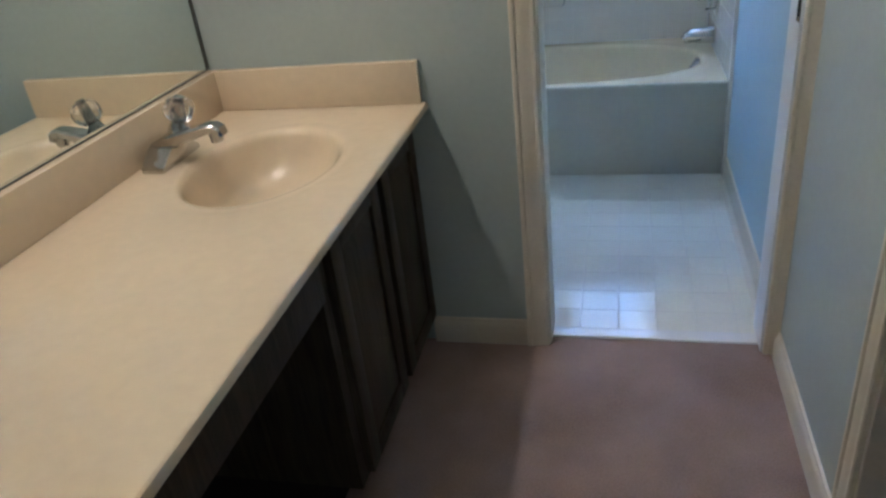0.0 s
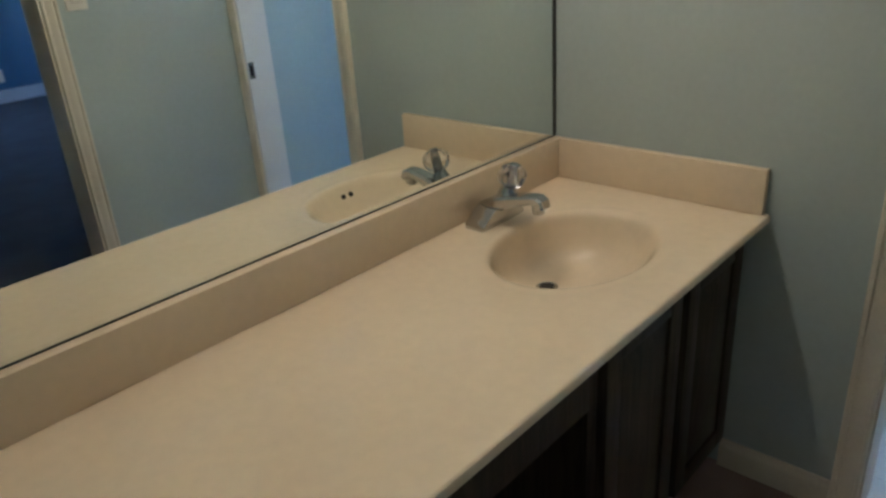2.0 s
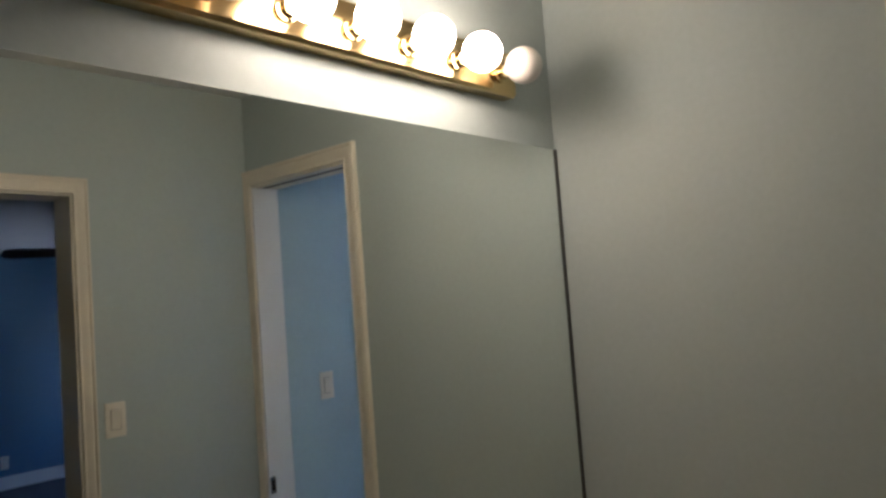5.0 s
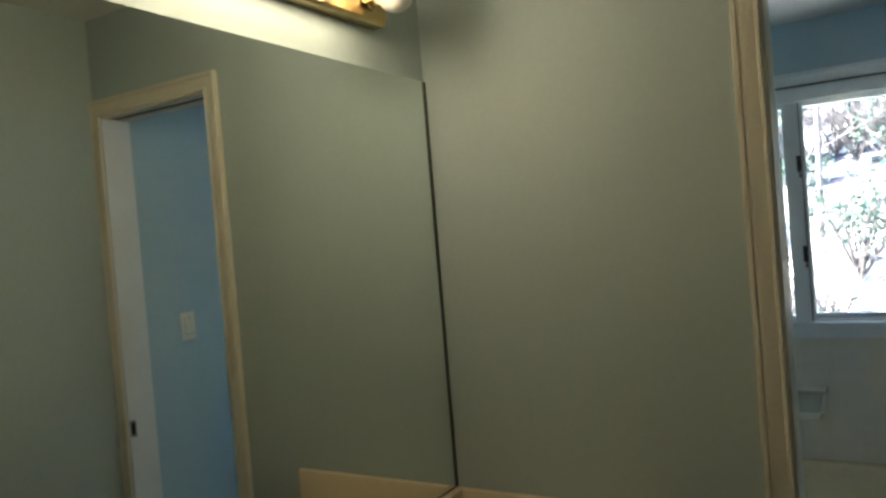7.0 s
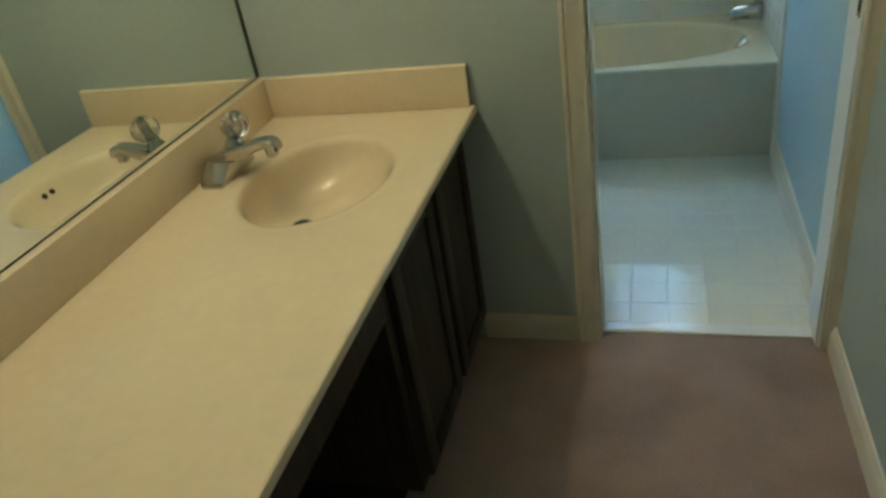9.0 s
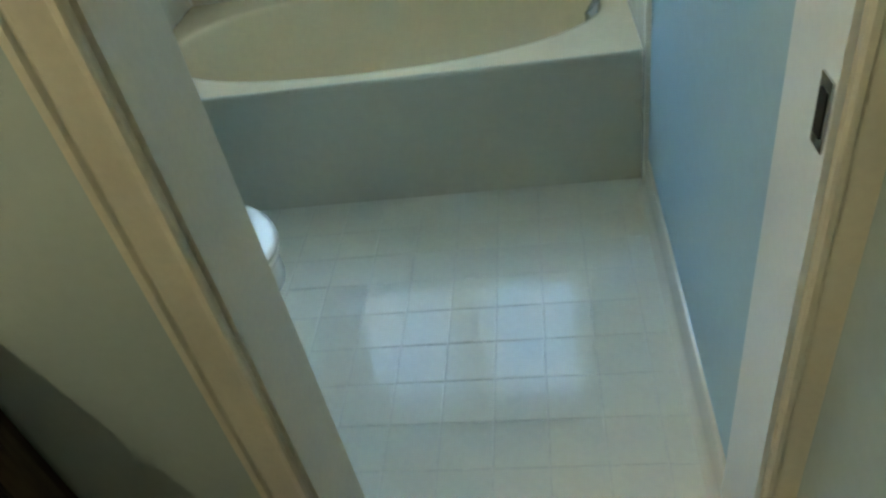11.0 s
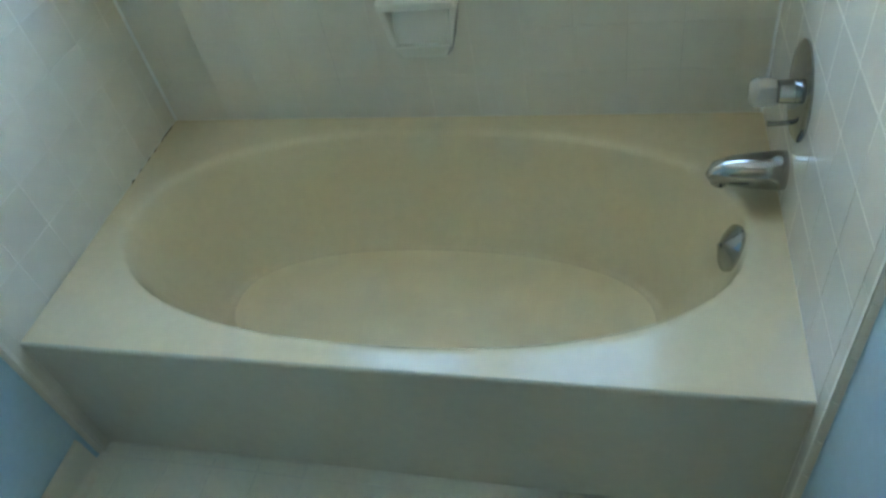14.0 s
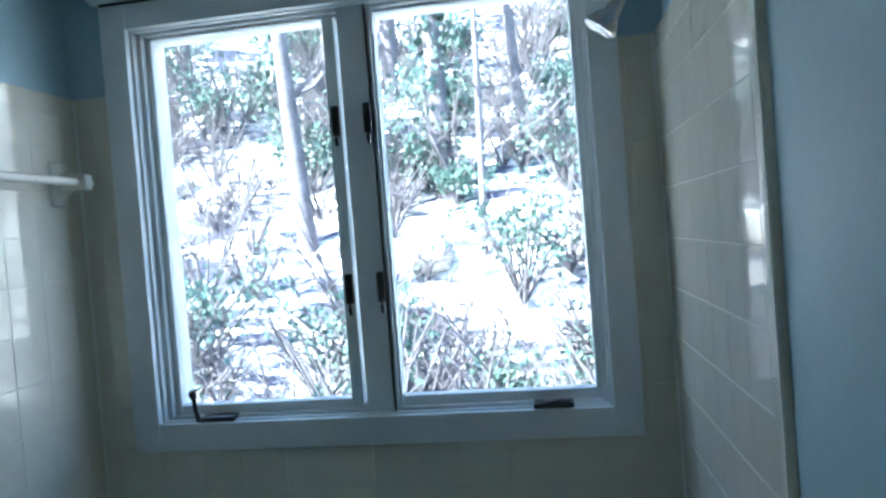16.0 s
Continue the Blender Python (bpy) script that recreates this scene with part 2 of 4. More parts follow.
structure("wall_window", boxes((BX0 + 0.0005, TB + 0.012, 0, WX0, TB + 0.16, CH), (WX1, TB + 0.012, 0, BX1 - 0.0005, TB + 0.16, CH),
                               (WX0, TB + 0.012, 0, WX1, TB + 0.16, WZ0), (WX0, TB + 0.012, WZ1, WX1, TB + 0.16, CH)),
          BATH_PAINT, "blue painted outer wall with the casement window", "wall")
structure("wall_bath_doorway", boxes((BX0 + 0.0005, WT + 0.0005, 0, DX0 - 0.012, WT + 0.006, CH), (DX0 - 0.012, WT + 0.0005, DH + 0.012, BX1 - 0.0005, WT + 0.006, CH)),
          BATH_PAINT, "blue painted bathroom side of the doorway wall", "wall")
structure("ceiling_bath", boxes((BX0 - WT, WT + 0.0005, 2.41, BX1 + WT, TB + 0.30, CH + 0.1)), CEILING, "flat white bathroom ceiling", "ceiling")
bath_floor = structure("floor_bath", boxes((BX0 - 0.02, 0.078, -0.06, BX1 + 0.02, TB, -0.0009)), GROUT, "small square white tile floor with grey grout", "floor")

# bedroom beyond the right-hand doorway
BD0, BD1 = -4.2, 2.1
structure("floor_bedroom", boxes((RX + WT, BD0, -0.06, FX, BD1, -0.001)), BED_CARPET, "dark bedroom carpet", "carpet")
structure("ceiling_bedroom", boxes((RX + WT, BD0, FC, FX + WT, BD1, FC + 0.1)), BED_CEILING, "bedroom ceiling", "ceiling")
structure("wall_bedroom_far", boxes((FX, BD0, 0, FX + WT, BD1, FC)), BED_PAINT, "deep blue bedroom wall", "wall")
# Unseen opening, added here to let daylight into the bedroom.
structure("wall_bedroom_north", boxes((RX + WT + 0.0005, BD1, 0, 5.5, BD1 + WT, FC), (6.4, BD1, 0, FX + WT, BD1 + WT, FC), (5.5, BD1, 0, 6.4, BD1 + WT, 0.9), (5.5, BD1, 2.0, 6.4, BD1 + WT, FC)), BED_PAINT, "deep blue bedroom wall with an added, unseen opening for daylight", "wall")
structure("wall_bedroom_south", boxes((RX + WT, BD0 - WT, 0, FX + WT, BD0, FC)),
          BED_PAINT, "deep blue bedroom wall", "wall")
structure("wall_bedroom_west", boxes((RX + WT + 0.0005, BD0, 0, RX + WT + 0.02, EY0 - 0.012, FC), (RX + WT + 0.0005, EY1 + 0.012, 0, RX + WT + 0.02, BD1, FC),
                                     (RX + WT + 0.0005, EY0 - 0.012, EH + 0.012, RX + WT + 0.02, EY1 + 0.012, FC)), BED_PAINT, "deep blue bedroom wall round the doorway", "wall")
structure("baseboard_bedroom", boxes((FX - 0.016, BD0, 0, FX - 0.0005, BD1, 0.13), bevel=0.004), WHITE, "white bedroom baseboard", "baseboard")


# ---------------------------------------------------------------- doorways
def sweep(bm, prof, path_pts):
    """A moulding: profile points as offsets (across, out) carried along three-sided door paths given as frames (origin, across, out)."""
    rings = [[tuple(Vector(o) + Vector(a) * p[0] + Vector(u) * p[1]) for p in prof] for o, a, u in path_pts]
    loft(bm, rings, True, True, True)
    return bm


CASING = [(0, 0), (0, 0.009), (0.003, 0.0125), (0.009, 0.0125), (0.011, 0.0105), (0.015, 0.0108), (0.024, 0.0135), (0.036, 0.0165), (0.042, 0.0168), (0.044, 0.0150), (0.047, 0.0150), (0.050, 0.0200), (0.058, 0.021), (0.061, 0.017), (0.061, 0)]


def casing(name, label, corners, across, out):
    """Moulded casing round an opening: left foot, left head, right head, right foot; across points from the opening outwards at each."""
    ob = bmesh.new()
    sweep(ob, CASING, [(c, a, out) for c, a in zip(corners, across)])
    return structure(name, ob, TRIM, label, "door casing", 30)


casing("trim_bath_doorway", "cream moulded door casing of the bathroom doorway",
       [(DX0 - 0.006, -0.0005, 0), (DX0 - 0.006, -0.0005, DH + 0.006), (DX1 + 0.006, -0.0005, DH + 0.006), (DX1 + 0.006, -0.0005, 0)],
       [(-1, 0, 0), (-1, 0, 1), (1, 0, 1), (1, 0, 0)], (0, -1, 0))
casing("trim_bedroom_doorway", "cream moulded door casing of the bedroom doorway",
       [(RX - 0.0005, EY0 - 0.006, 0), (RX - 0.0005, EY0 - 0.006, EH + 0.006), (RX - 0.0005, EY1 + 0.006, EH + 0.006), (RX - 0.0005, EY1 + 0.006, 0)],
       [(0, -0.8, 0), (0, -0.8, 0.9), (0, 0.8, 0.9), (0, 0.8, 0)], (-1, 0, 0))
# bathroom doorway: jamb, pocket track
structure("trim_bath_jamb", boxes((DX0 - 0.0115, 0.001, 0, DX0, WT + 0.007, DH), (DX0 - 0.0115, 0.001, DH, DX1 + 0.0115, 0.040, DH + 0.0115), (DX0 - 0.0115, 0.076, DH, DX1 + 0.0115, WT + 0.007, DH + 0.0115),
                                    ), TRIM, "cream painted door jamb", "door jamb")
structure("trim_latch_jamb", boxes((DX1, 0.001, 0, DX1 + 0.0115, WT + 0.007, DH)), WHITE, "white painted latch side door jamb", "door jamb")
structure("trim_pocket_track", boxes((DX0, 0.042, DH + 0.002, DX1, 0.074, DH + 0.0110)), BLACK, "dark pocket door track slot in the head jamb", "door track")
structure("trim_bedroom_jamb", boxes((RX + 0.001, EY0 - 0.0115, 0, RX + WT + 0.02, EY0, EH), (RX + 0.001, EY0 - 0.0115, EH, RX + WT + 0.02, EY1 + 0.0115, EH + 0.0115),
                                       (RX + 0.001, EY1, 0, RX + WT + 0.02, EY1 + 0.0115, EH)), TRIM, "cream painted door jamb", "door jamb")
strike = thing("strike_plate", (DX1 - 0.002, 0.017, 0.922), "small dark metal strike plate on the door jamb", "strike plate")
part("plate", boxes((DX1 - 0.003, 0.004, 0.890, DX1 - 0.0005, 0.030, 0.955), bevel=0.001), CHROME, strike)
part("slot", boxes((DX1 - 0.0042, 0.009, 0.902, DX1 - 0.0031, 0.025, 0.943)), RUBBER, strike, "dark latch slot")
structure("threshold", boxes((DX0 + 0.0005, 0.0315, -0.02, DX1 - 0.0005, 0.0790, 0.006), bevel=0.003), PORCELAIN, "white marble threshold strip", "threshold", 30)


# ---------------------------------------------------------------- baseboards
BASE = [(0, 0), (0.014, 0), (0.014, 0.058), (0.011, 0.068), (0.007, 0.073), (0.006, 0.081), (0, 0.083)]


def baseboard(name, a, b, out, mat, label, prof=BASE):
    bm = bmesh.new()
    loft(bm, [[tuple(Vector(p) + Vector(out) * q[0] + Vector((0, 0, q[1]))) for q in prof] for p in (a, b)], True, True, True)
    return structure(name, bm, mat, label, "baseboard", 30)


baseboard("baseboard_end", (0.5345, -0.0005, 0), (DX0 - 0.0685, -0.0005, 0), (0, -1, 0), TRIM, "cream baseboard beside the vanity")
baseboard("baseboard_right", (RX - 0.0005, -0.021, 0), (RX - 0.0005, EY1 + 0.0685, 0), (-1, 0, 0), TRIM, "cream baseboard")
baseboard("baseboard_right_rear", (RX - 0.0005, EY0 - 0.0685, 0), (RX - 0.0005, BY + 0.001, 0), (-1, 0, 0), TRIM, "cream baseboard")
COVE = [(0, 0), (0.028, 0), (0.022, 0.004), (0.014, 0.012), (0.010, 0.025), (0.009, 0.085), (0.006, 0.094), (0, 0.097)]
baseboard("baseboard_bath_left", (BX0 + 0.0005, WT + 0.007, 0), (BX0 + 0.0005, 1.180, 0), (1, 0, 0), TILE, "off white ceramic cove base", COVE)
baseboard("baseboard_bath_right", (BX1 - 0.0005, WT + 0.007, 0), (BX1 - 0.0005, 1.180, 0), (-1, 0, 0), TILE, "off white ceramic cove base", COVE)


# ---------------------------------------------------------------- vanity
CT = 0.746          # counter top
CD = 0.585          # counter depth
SY, SX, SA, SB = -0.386, 0.308, 0.166, 0.216   # basin centre and half axes


def polar_top(bm, x0, x1, y0, y1, cx, cy, ax, ay, z, steps, n=72, power=2.0):
    """A flat top from a rectangle inwards to an oval, then down a bowl: steps of (scale of the oval, depth)."""
    angs = [2 * math.pi * i / n for i in range(n)]
    angs += [math.atan2(y - cy, x - cx) % (2 * math.pi) for x in (x0, x1) for y in (y0, y1)]
    angs = sorted(set(angs))
    outer, rings = [], []
    for a in angs:
        c, s = math.cos(a), math.sin(a)
        k = min(((x1 if c > 0 else x0) - cx) / c if abs(c) > 1e-9 else 1e9, ((y1 if s > 0 else y0) - cy) / s if abs(s) > 1e-9 else 1e9)
        outer.append((cx + k * c, cy + k * s, z))
    for sc, d, *sh in steps:
        dx = sh[0] if sh else 0.0
        ky = sh[1] if len(sh) > 1 else 1.0
        ring = []
        for a in angs:
            c, s = math.cos(a), math.sin(a)
            r = (abs(c / ax) ** power + abs(s / ay) ** power) ** (-1 / power)
            ring.append((cx - dx + sc * r * c, cy + ky * sc * r * s, z - d))
        rings.append(ring)
    loft(bm, [outer] + rings, True, False, True)
    return outer


vanity_top = thing("vanity_countertop", (0.28, -1.2, CT), "cream cultured marble vanity top with moulded oval basin", "countertop")
bm = bmesh.new()
polar_top(bm, 0.002, CD, -0.86, -0.002, SX, SY, SA, SB, CT,
          [(1.25, 0), (1.22, 0.0014), (1.12, 0.0020), (1.06, 0.003), (1.03, 0.006, 0.001), (1.0, 0.011, 0.002), (0.975, 0.020, 0.004), (0.95, 0.033, 0.007), (0.90, 0.056, 0.013), (0.82, 0.083, 0.023), (0.70, 0.105, 0.037), (0.54, 0.120, 0.052), (0.36, 0.128, 0.063), (0.20, 0.1305, 0.072), (0.13, 0.1315, 0.075)])
vs = [bm.verts.new(c) for c in ((0.002, -0.86, CT), (CD, -0.86, CT), (CD, BY + 0.001, CT), (0.002, BY + 0.001, CT))]
bm.faces.new(vs)
part("counter_surface", bm, MARBLE, vanity_top, "cream marble top with a moulded basin", 50)
bm = bmesh.new()
loft(bm, [[(CD, y, CT), (CD + 0.004, y, CT - 0.002), (CD + 0.006, y, CT - 0.006), (CD + 0.006, y, CT - 0.018), (CD + 0.003, y, CT - 0.021), (CD - 0.03, y, CT - 0.021), (CD - 0.03, y, CT - 0.015)] for y in (BY + 0.001, -0.002)], False)
part("front_edge", bm, MARBLE, vanity_top, "pale rounded front edge")
part("backsplash", boxes((-0.0055, BY + 0.001, CT + 0.0005, 0.024, -0.0025, CT + 0.110), bevel=0.003), MARBLE, vanity_top)
part("side_splash", boxes((0.0245, -0.024, CT + 0.0005, CD - 0.006, -0.0025, CT + 0.110), bevel=0.003), MARBLE, vanity_top)
bm = bmesh.new()
turned(bm, (SX - 0.075, SY, CT - 0.1320), (0, 0, 1), [(0, 0.026), (0.003, 0.026), (0.0045, 0.023), (0.003, 0.019), (0.0015, 0.017)], 24)
drain = part("drain", bm, CHROME, vanity_top, "chrome drain ring")
bm = bmesh.new()
turned(bm, (SX - 0.075, SY, CT - 0.1285), (0, 0, 1), [(0, 0.0165), (0.0025, 0.0165), (0.0026, 0.004)], 20)
part("drain_hole", bm, RUBBER, drain, "dark drain opening")
for k, oy in enumerate((-0.014, 0.014)):
    bm = bmesh.new()
    turned(bm, (SX - 0.008 + SA * 0.946, SY + oy, CT - 0.035), (-0.88, 0, 0.47), [(-0.004, 0.0075), (0.0025, 0.0075)], 14)
    part("overflow_hole", bm, RUBBER, vanity_top, "small dark overflow hole")

# faucet: wedge base plate along the wall, flat spout towards the basin, clear fluted knob
FA = (0.074, -0.372, CT)
faucet = thing("sink_faucet", FA, "single-handle chrome faucet with clear acrylic knob behind the basin", "faucet")


def slab_ring(c, u, v, hw, hh, cut):
    """A rectangle with cut corners round c, spanned by u and v."""
    c, u, v = Vector(c), Vector(u).normalized(), Vector(v).normalized()
    return [tuple(c + u * a + v * b) for a, b in ((-hw + cut, -hh), (hw - cut, -hh), (hw, -hh + cut), (hw, hh - cut), (hw - cut, hh), (-hw + cut, hh), (-hw, hh - cut), (-hw, -hh + cut))]


bm = bmesh.new()
rings = []
for y, w, h in ((-0.080, 0.026, 0.010), (-0.078, 0.028, 0.013), (-0.060, 0.029, 0.025), (-0.038, 0.030, 0.040), (-0.022, 0.030, 0.047), (0.022, 0.030, 0.047), (0.038, 0.030, 0.040), (0.060, 0.029, 0.025), (0.078, 0.028, 0.013), (0.080, 0.026, 0.010)):
    rings.append(slab_ring((FA[0], FA[1] + y, CT + 0.0005 + h / 2), (1, 0, 0), (0, 0, 1), w, h / 2, 0.0025))
loft(bm, rings, True, True, True)
part("base_plate", bm, CHROME, faucet, "wedge-shaped chrome base plate", 30)
bm = bmesh.new()
rings = []
for x, z, w, h, tilt in ((-0.026, 0.034, 0.026, 0.014, 0.25), (0.000, 0.044, 0.029, 0.017, 0.25), (0.040, 0.056, 0.026, 0.015, 0.25), (0.082, 0.068, 0.022, 0.012, 0.25), (0.114, 0.076, 0.020, 0.010, 0.12), (0.128, 0.076, 0.0195, 0.011, -0.35), (0.137, 0.070, 0.019, 0.012, -0.85), (0.139, 0.058, 0.0185, 0.012, -1.4)):
    rings.append(slab_ring((FA[0] + x, FA[1], CT + z), (0, 1, 0), (-math.sin(tilt), 0, math.cos(tilt)), w, h, 0.005))
loft(bm, rings, True, True, True)
part("spout", bm, CHROME, faucet, "flat tapered chrome spout", 40)
bm = bmesh.new()
turned(bm, (FA[0] + 0.126, FA[1], CT + 0.067), (0.10, 0, -1), [(0, 0.0150), (0.022, 0.0145), (0.024, 0.0125), (0.024, 0.009)], 20)
part("aerator", bm, CHROME, faucet)
bm = bmesh.new()
KX, KY = FA[0] + 0.040, FA[1] + 0.012
turned(bm, (KX - 0.012, KY, CT + 0.044), (0.14, 0, 1), [(0, 0.027), (0.020, 0.026), (0.034, 0.022), (0.044, 0.016), (0.054, 0.014)], 24)
part("handle_stem", bm, CHROME, faucet)
bm = bmesh.new()
n = 48
prof = [(-0.004, 0.016), (0.003, 0.024), (0.012, 0.0295), (0.026, 0.031), (0.040, 0.0275), (0.048, 0.019), (0.050, 0.013)]
tip = Matrix.Rotation(radians(14), 3, 'Y')
rings = []
for d, r in prof:
    ring = []
    for i in range(n):
        a = 2 * math.pi * i / n
        f = r * (1 + 0.10 * math.cos(8 * a))
        ring.append(tuple(Vector((KX, KY, CT + 0.094)) + tip @ Vector((f * math.cos(a), f * math.sin(a), d))))
    rings.append(ring)
loft(bm, rings, True, True, True)
knob = part("knob", bm, CRYSTAL, faucet, "clear fluted acrylic knob", 40)
bm = bmesh.new()
turned(bm, (KX, KY, CT + 0.0945), tuple(tip @ Vector((0, 0, 1))), [(0, 0.0125), (0.030, 0.009), (0.046, 0.0105), (0.0525, 0.0115), (0.0545, 0.008)], 20)
part("knob_cap", bm, CHROME, knob, "small chrome cap")


# vanity cabinet under the basin, with two framed doors
def framed_door(cab, x, y0, y1, z0, z1, t=0.019):
    """A raised panel door with its face towards +x: slab, stiles, rails and field."""
    d = part("door", boxes((x, y0, z0, x + t * 0.55, y1, z1), bevel=0.002), DARK_WOOD, cab, "dark raised panel door")
    w = 0.052
    for nm, a in (("stile", (y0, z0, y0 + w, z1)), ("stile", (y1 - w, z0, y1, z1)), ("rail", (y0 + w, z0, y1 - w, z0 + w)), ("rail", (y0 + w, z1 - w, y1 - w, z1))):
        part(nm, boxes((x + t * 0.5, a[0], a[1], x + t, a[2], a[3]), bevel=0.003), DARK_WOOD, d)
    o = w + 0.012
    ya, yb, za, zb = y0 + o, y1 - o, z0 + o, z1 - o
    bm = bmesh.new()
    loft(bm, [[(x + t * 0.56, ya, za), (x + t * 0.56, yb, za), (x + t * 0.56, yb, zb), (x + t * 0.56, ya, zb)],
              [(x + t * 0.90, ya + 0.02, za + 0.02), (x + t * 0.90, yb - 0.02, za + 0.02), (x + t * 0.90, yb - 0.02, zb - 0.02), (x + t * 0.90, ya + 0.02, zb - 0.02)]], True, False, True)
    part("raised_panel", bm, DARK_WOOD, d)


def vanity_cabinet(y0, y1, doors):
    """A cabinet box between y0 and y1 with a face frame and doors given as (y0, y1)."""
    c = thing("vanity_cabinet", (0.25, (y0 + y1) / 2, 0), "dark stained oak vanity cabinet with raised panel doors", "cabinet", "vanity cabinets")
    top = CT - 0.024
    part("side_panel", boxes((0.003, y0, 0.09, 0.512, y0 + 0.018, top - 0.14)), DARK_WOOD, c)
    part("side_panel", boxes((0.003, y1 - 0.018, 0.09, 0.512, y1, top - 0.14)), DARK_WOOD, c)
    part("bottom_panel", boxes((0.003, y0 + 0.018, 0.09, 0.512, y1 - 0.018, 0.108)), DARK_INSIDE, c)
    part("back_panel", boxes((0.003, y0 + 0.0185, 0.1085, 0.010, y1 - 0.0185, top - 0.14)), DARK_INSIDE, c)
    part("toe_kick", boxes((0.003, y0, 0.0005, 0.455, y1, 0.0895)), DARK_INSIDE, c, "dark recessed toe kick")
    fr = [(0.512, y0, 0.09, 0.530, y0 + 0.035, top), (0.512, y1 - 0.035, 0.09, 0.530, y1, top), (0.512, y0 + 0.035, 0.09, 0.530, y1 - 0.035, 0.125), (0.512, y0 + 0.035, top - 0.045, 0.530, y1 - 0.035, top)]
    mid = (doors[0][0] + doors[1][1]) / 2
    fr.append((0.512, mid - 0.020, 0.125, 0.530, mid + 0.020, top - 0.045))
    part("face_frame", boxes(*fr), DARK_WOOD, c, "dark oak face frame")
    for a, b in doors:
        framed_door(c, 0.531, a, b, 0.108, top - 0.022)
    return c


vanity_cabinet(-0.690, -0.004, [(-0.318, -0.030), (-0.655, -0.352)])
knee = thing("knee_drawer", (0.3, -1.08, 0.6), "shallow dark oak drawer over the open knee space", "drawer")
part("drawer_front", boxes((0.531, -1.465, 0.600, 0.550, -0.715, CT - 0.052), bevel=0.004), DARK_WOOD, knee, "dark drawer front")
part("rail", boxes((0.512, -1.480, CT - 0.075, 0.530, -0.6905, CT - 0.024)), DARK_WOOD, knee)
# Added near-black sheet stands in for the deep shade under the drawer.
part("knee_shade_sheet", boxes((0.0005, -1.4805, 0.001, 0.009, -0.6915, 0.708)), DARK_INSIDE, knee, "added near-black sheet painted as shade at the back of the knee space")
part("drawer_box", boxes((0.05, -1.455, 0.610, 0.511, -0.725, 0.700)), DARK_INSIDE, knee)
part("bottom_lip", boxes((0.533, -1.455, 0.592, 0.544, -0.725, 0.5995), bevel=0.003), DARK_WOOD, knee)
vanity_cabinet(-2.170, -1.482, [(-1.798, -1.510), (-2.135, -1.832)])

# mirror
mt = thing("vanity_mirror", (0.004, -1.2, CT + 0.114), "large frameless plate mirror above the backsplash", "mirror")
part("glass", boxes((-0.0055, BY + 0.02, CT + 0.1135, 0.0, -0.0147, 2.000)), mirror_mat, mt, "silvered mirror plate", 0)
part("edge_channel", boxes((-0.0055, -0.0145, CT + 0.1135, 0.0015, -0.0008, 2.000)), MIRROR_EDGE, mt, "dark tarnished side edge", 0)
part("bottom_channel", boxes((-0.0055, BY + 0.02, CT + 0.1105, 0.002, -0.007, CT + 0.1132)), MIRROR_EDGE, mt, "thin dark bottom channel", 0)

# light bar
LY0, LY1, LZ0, LZ1 = -1.470, -0.225, 2.103, 2.217
lamp = thing("vanity_light_bar", (0.02, (LY0 + LY1) / 2, (LZ0 + LZ1) / 2), "polished brass bath bar with frosted globe bulbs, some unlit", "wall lamp")
bm = bmesh.new()
prof = [(-0.0055, LZ0), (0.030, LZ0), (0.038, LZ0 + 0.008), (0.038, LZ1 - 0.008), (0.030, LZ1), (-0.0055, LZ1)]
loft(bm, [[(px, y, pz) for px, pz in prof] for y in (LY0, LY1)], True, True, True)
part("back_plate", bm, BRASS, lamp, "polished brass bar", 30)
for i in range(8):
    y = -0.290 - 0.1590 * i
    zc = (LZ0 + LZ1) / 2 - 0.006
    bm = bmesh.new()
    turned(bm, (0.0385, y, zc), (1, 0, 0), [(0, 0.024), (0.004, 0.024), (0.006, 0.018), (0.020, 0.0165), (0.022, 0.014)], 20)
    socket = part("socket", bm, BRASS, lamp, "brass bulb socket", 40)
    bm = bmesh.new()
    R = 0.0445
    pr = [(0.0, 0.013), (0.008, 0.0145)] + [(0.012 + R - R * math.cos(a), R * math.sin(a)) for a in [0.40 + (math.pi - 0.40) * k / 14 for k in range(14)]] + [(0.012 + 2 * R, 0.002)]
    turned(bm, (0.055, y, zc), (1, 0, 0), pr, 28)
    on = i in (1, 2, 3, 4)
    part("bulb", bm, LIT if on else FROST, lamp, "glowing frosted globe bulb" if on else "unlit frosted globe bulb", 60)


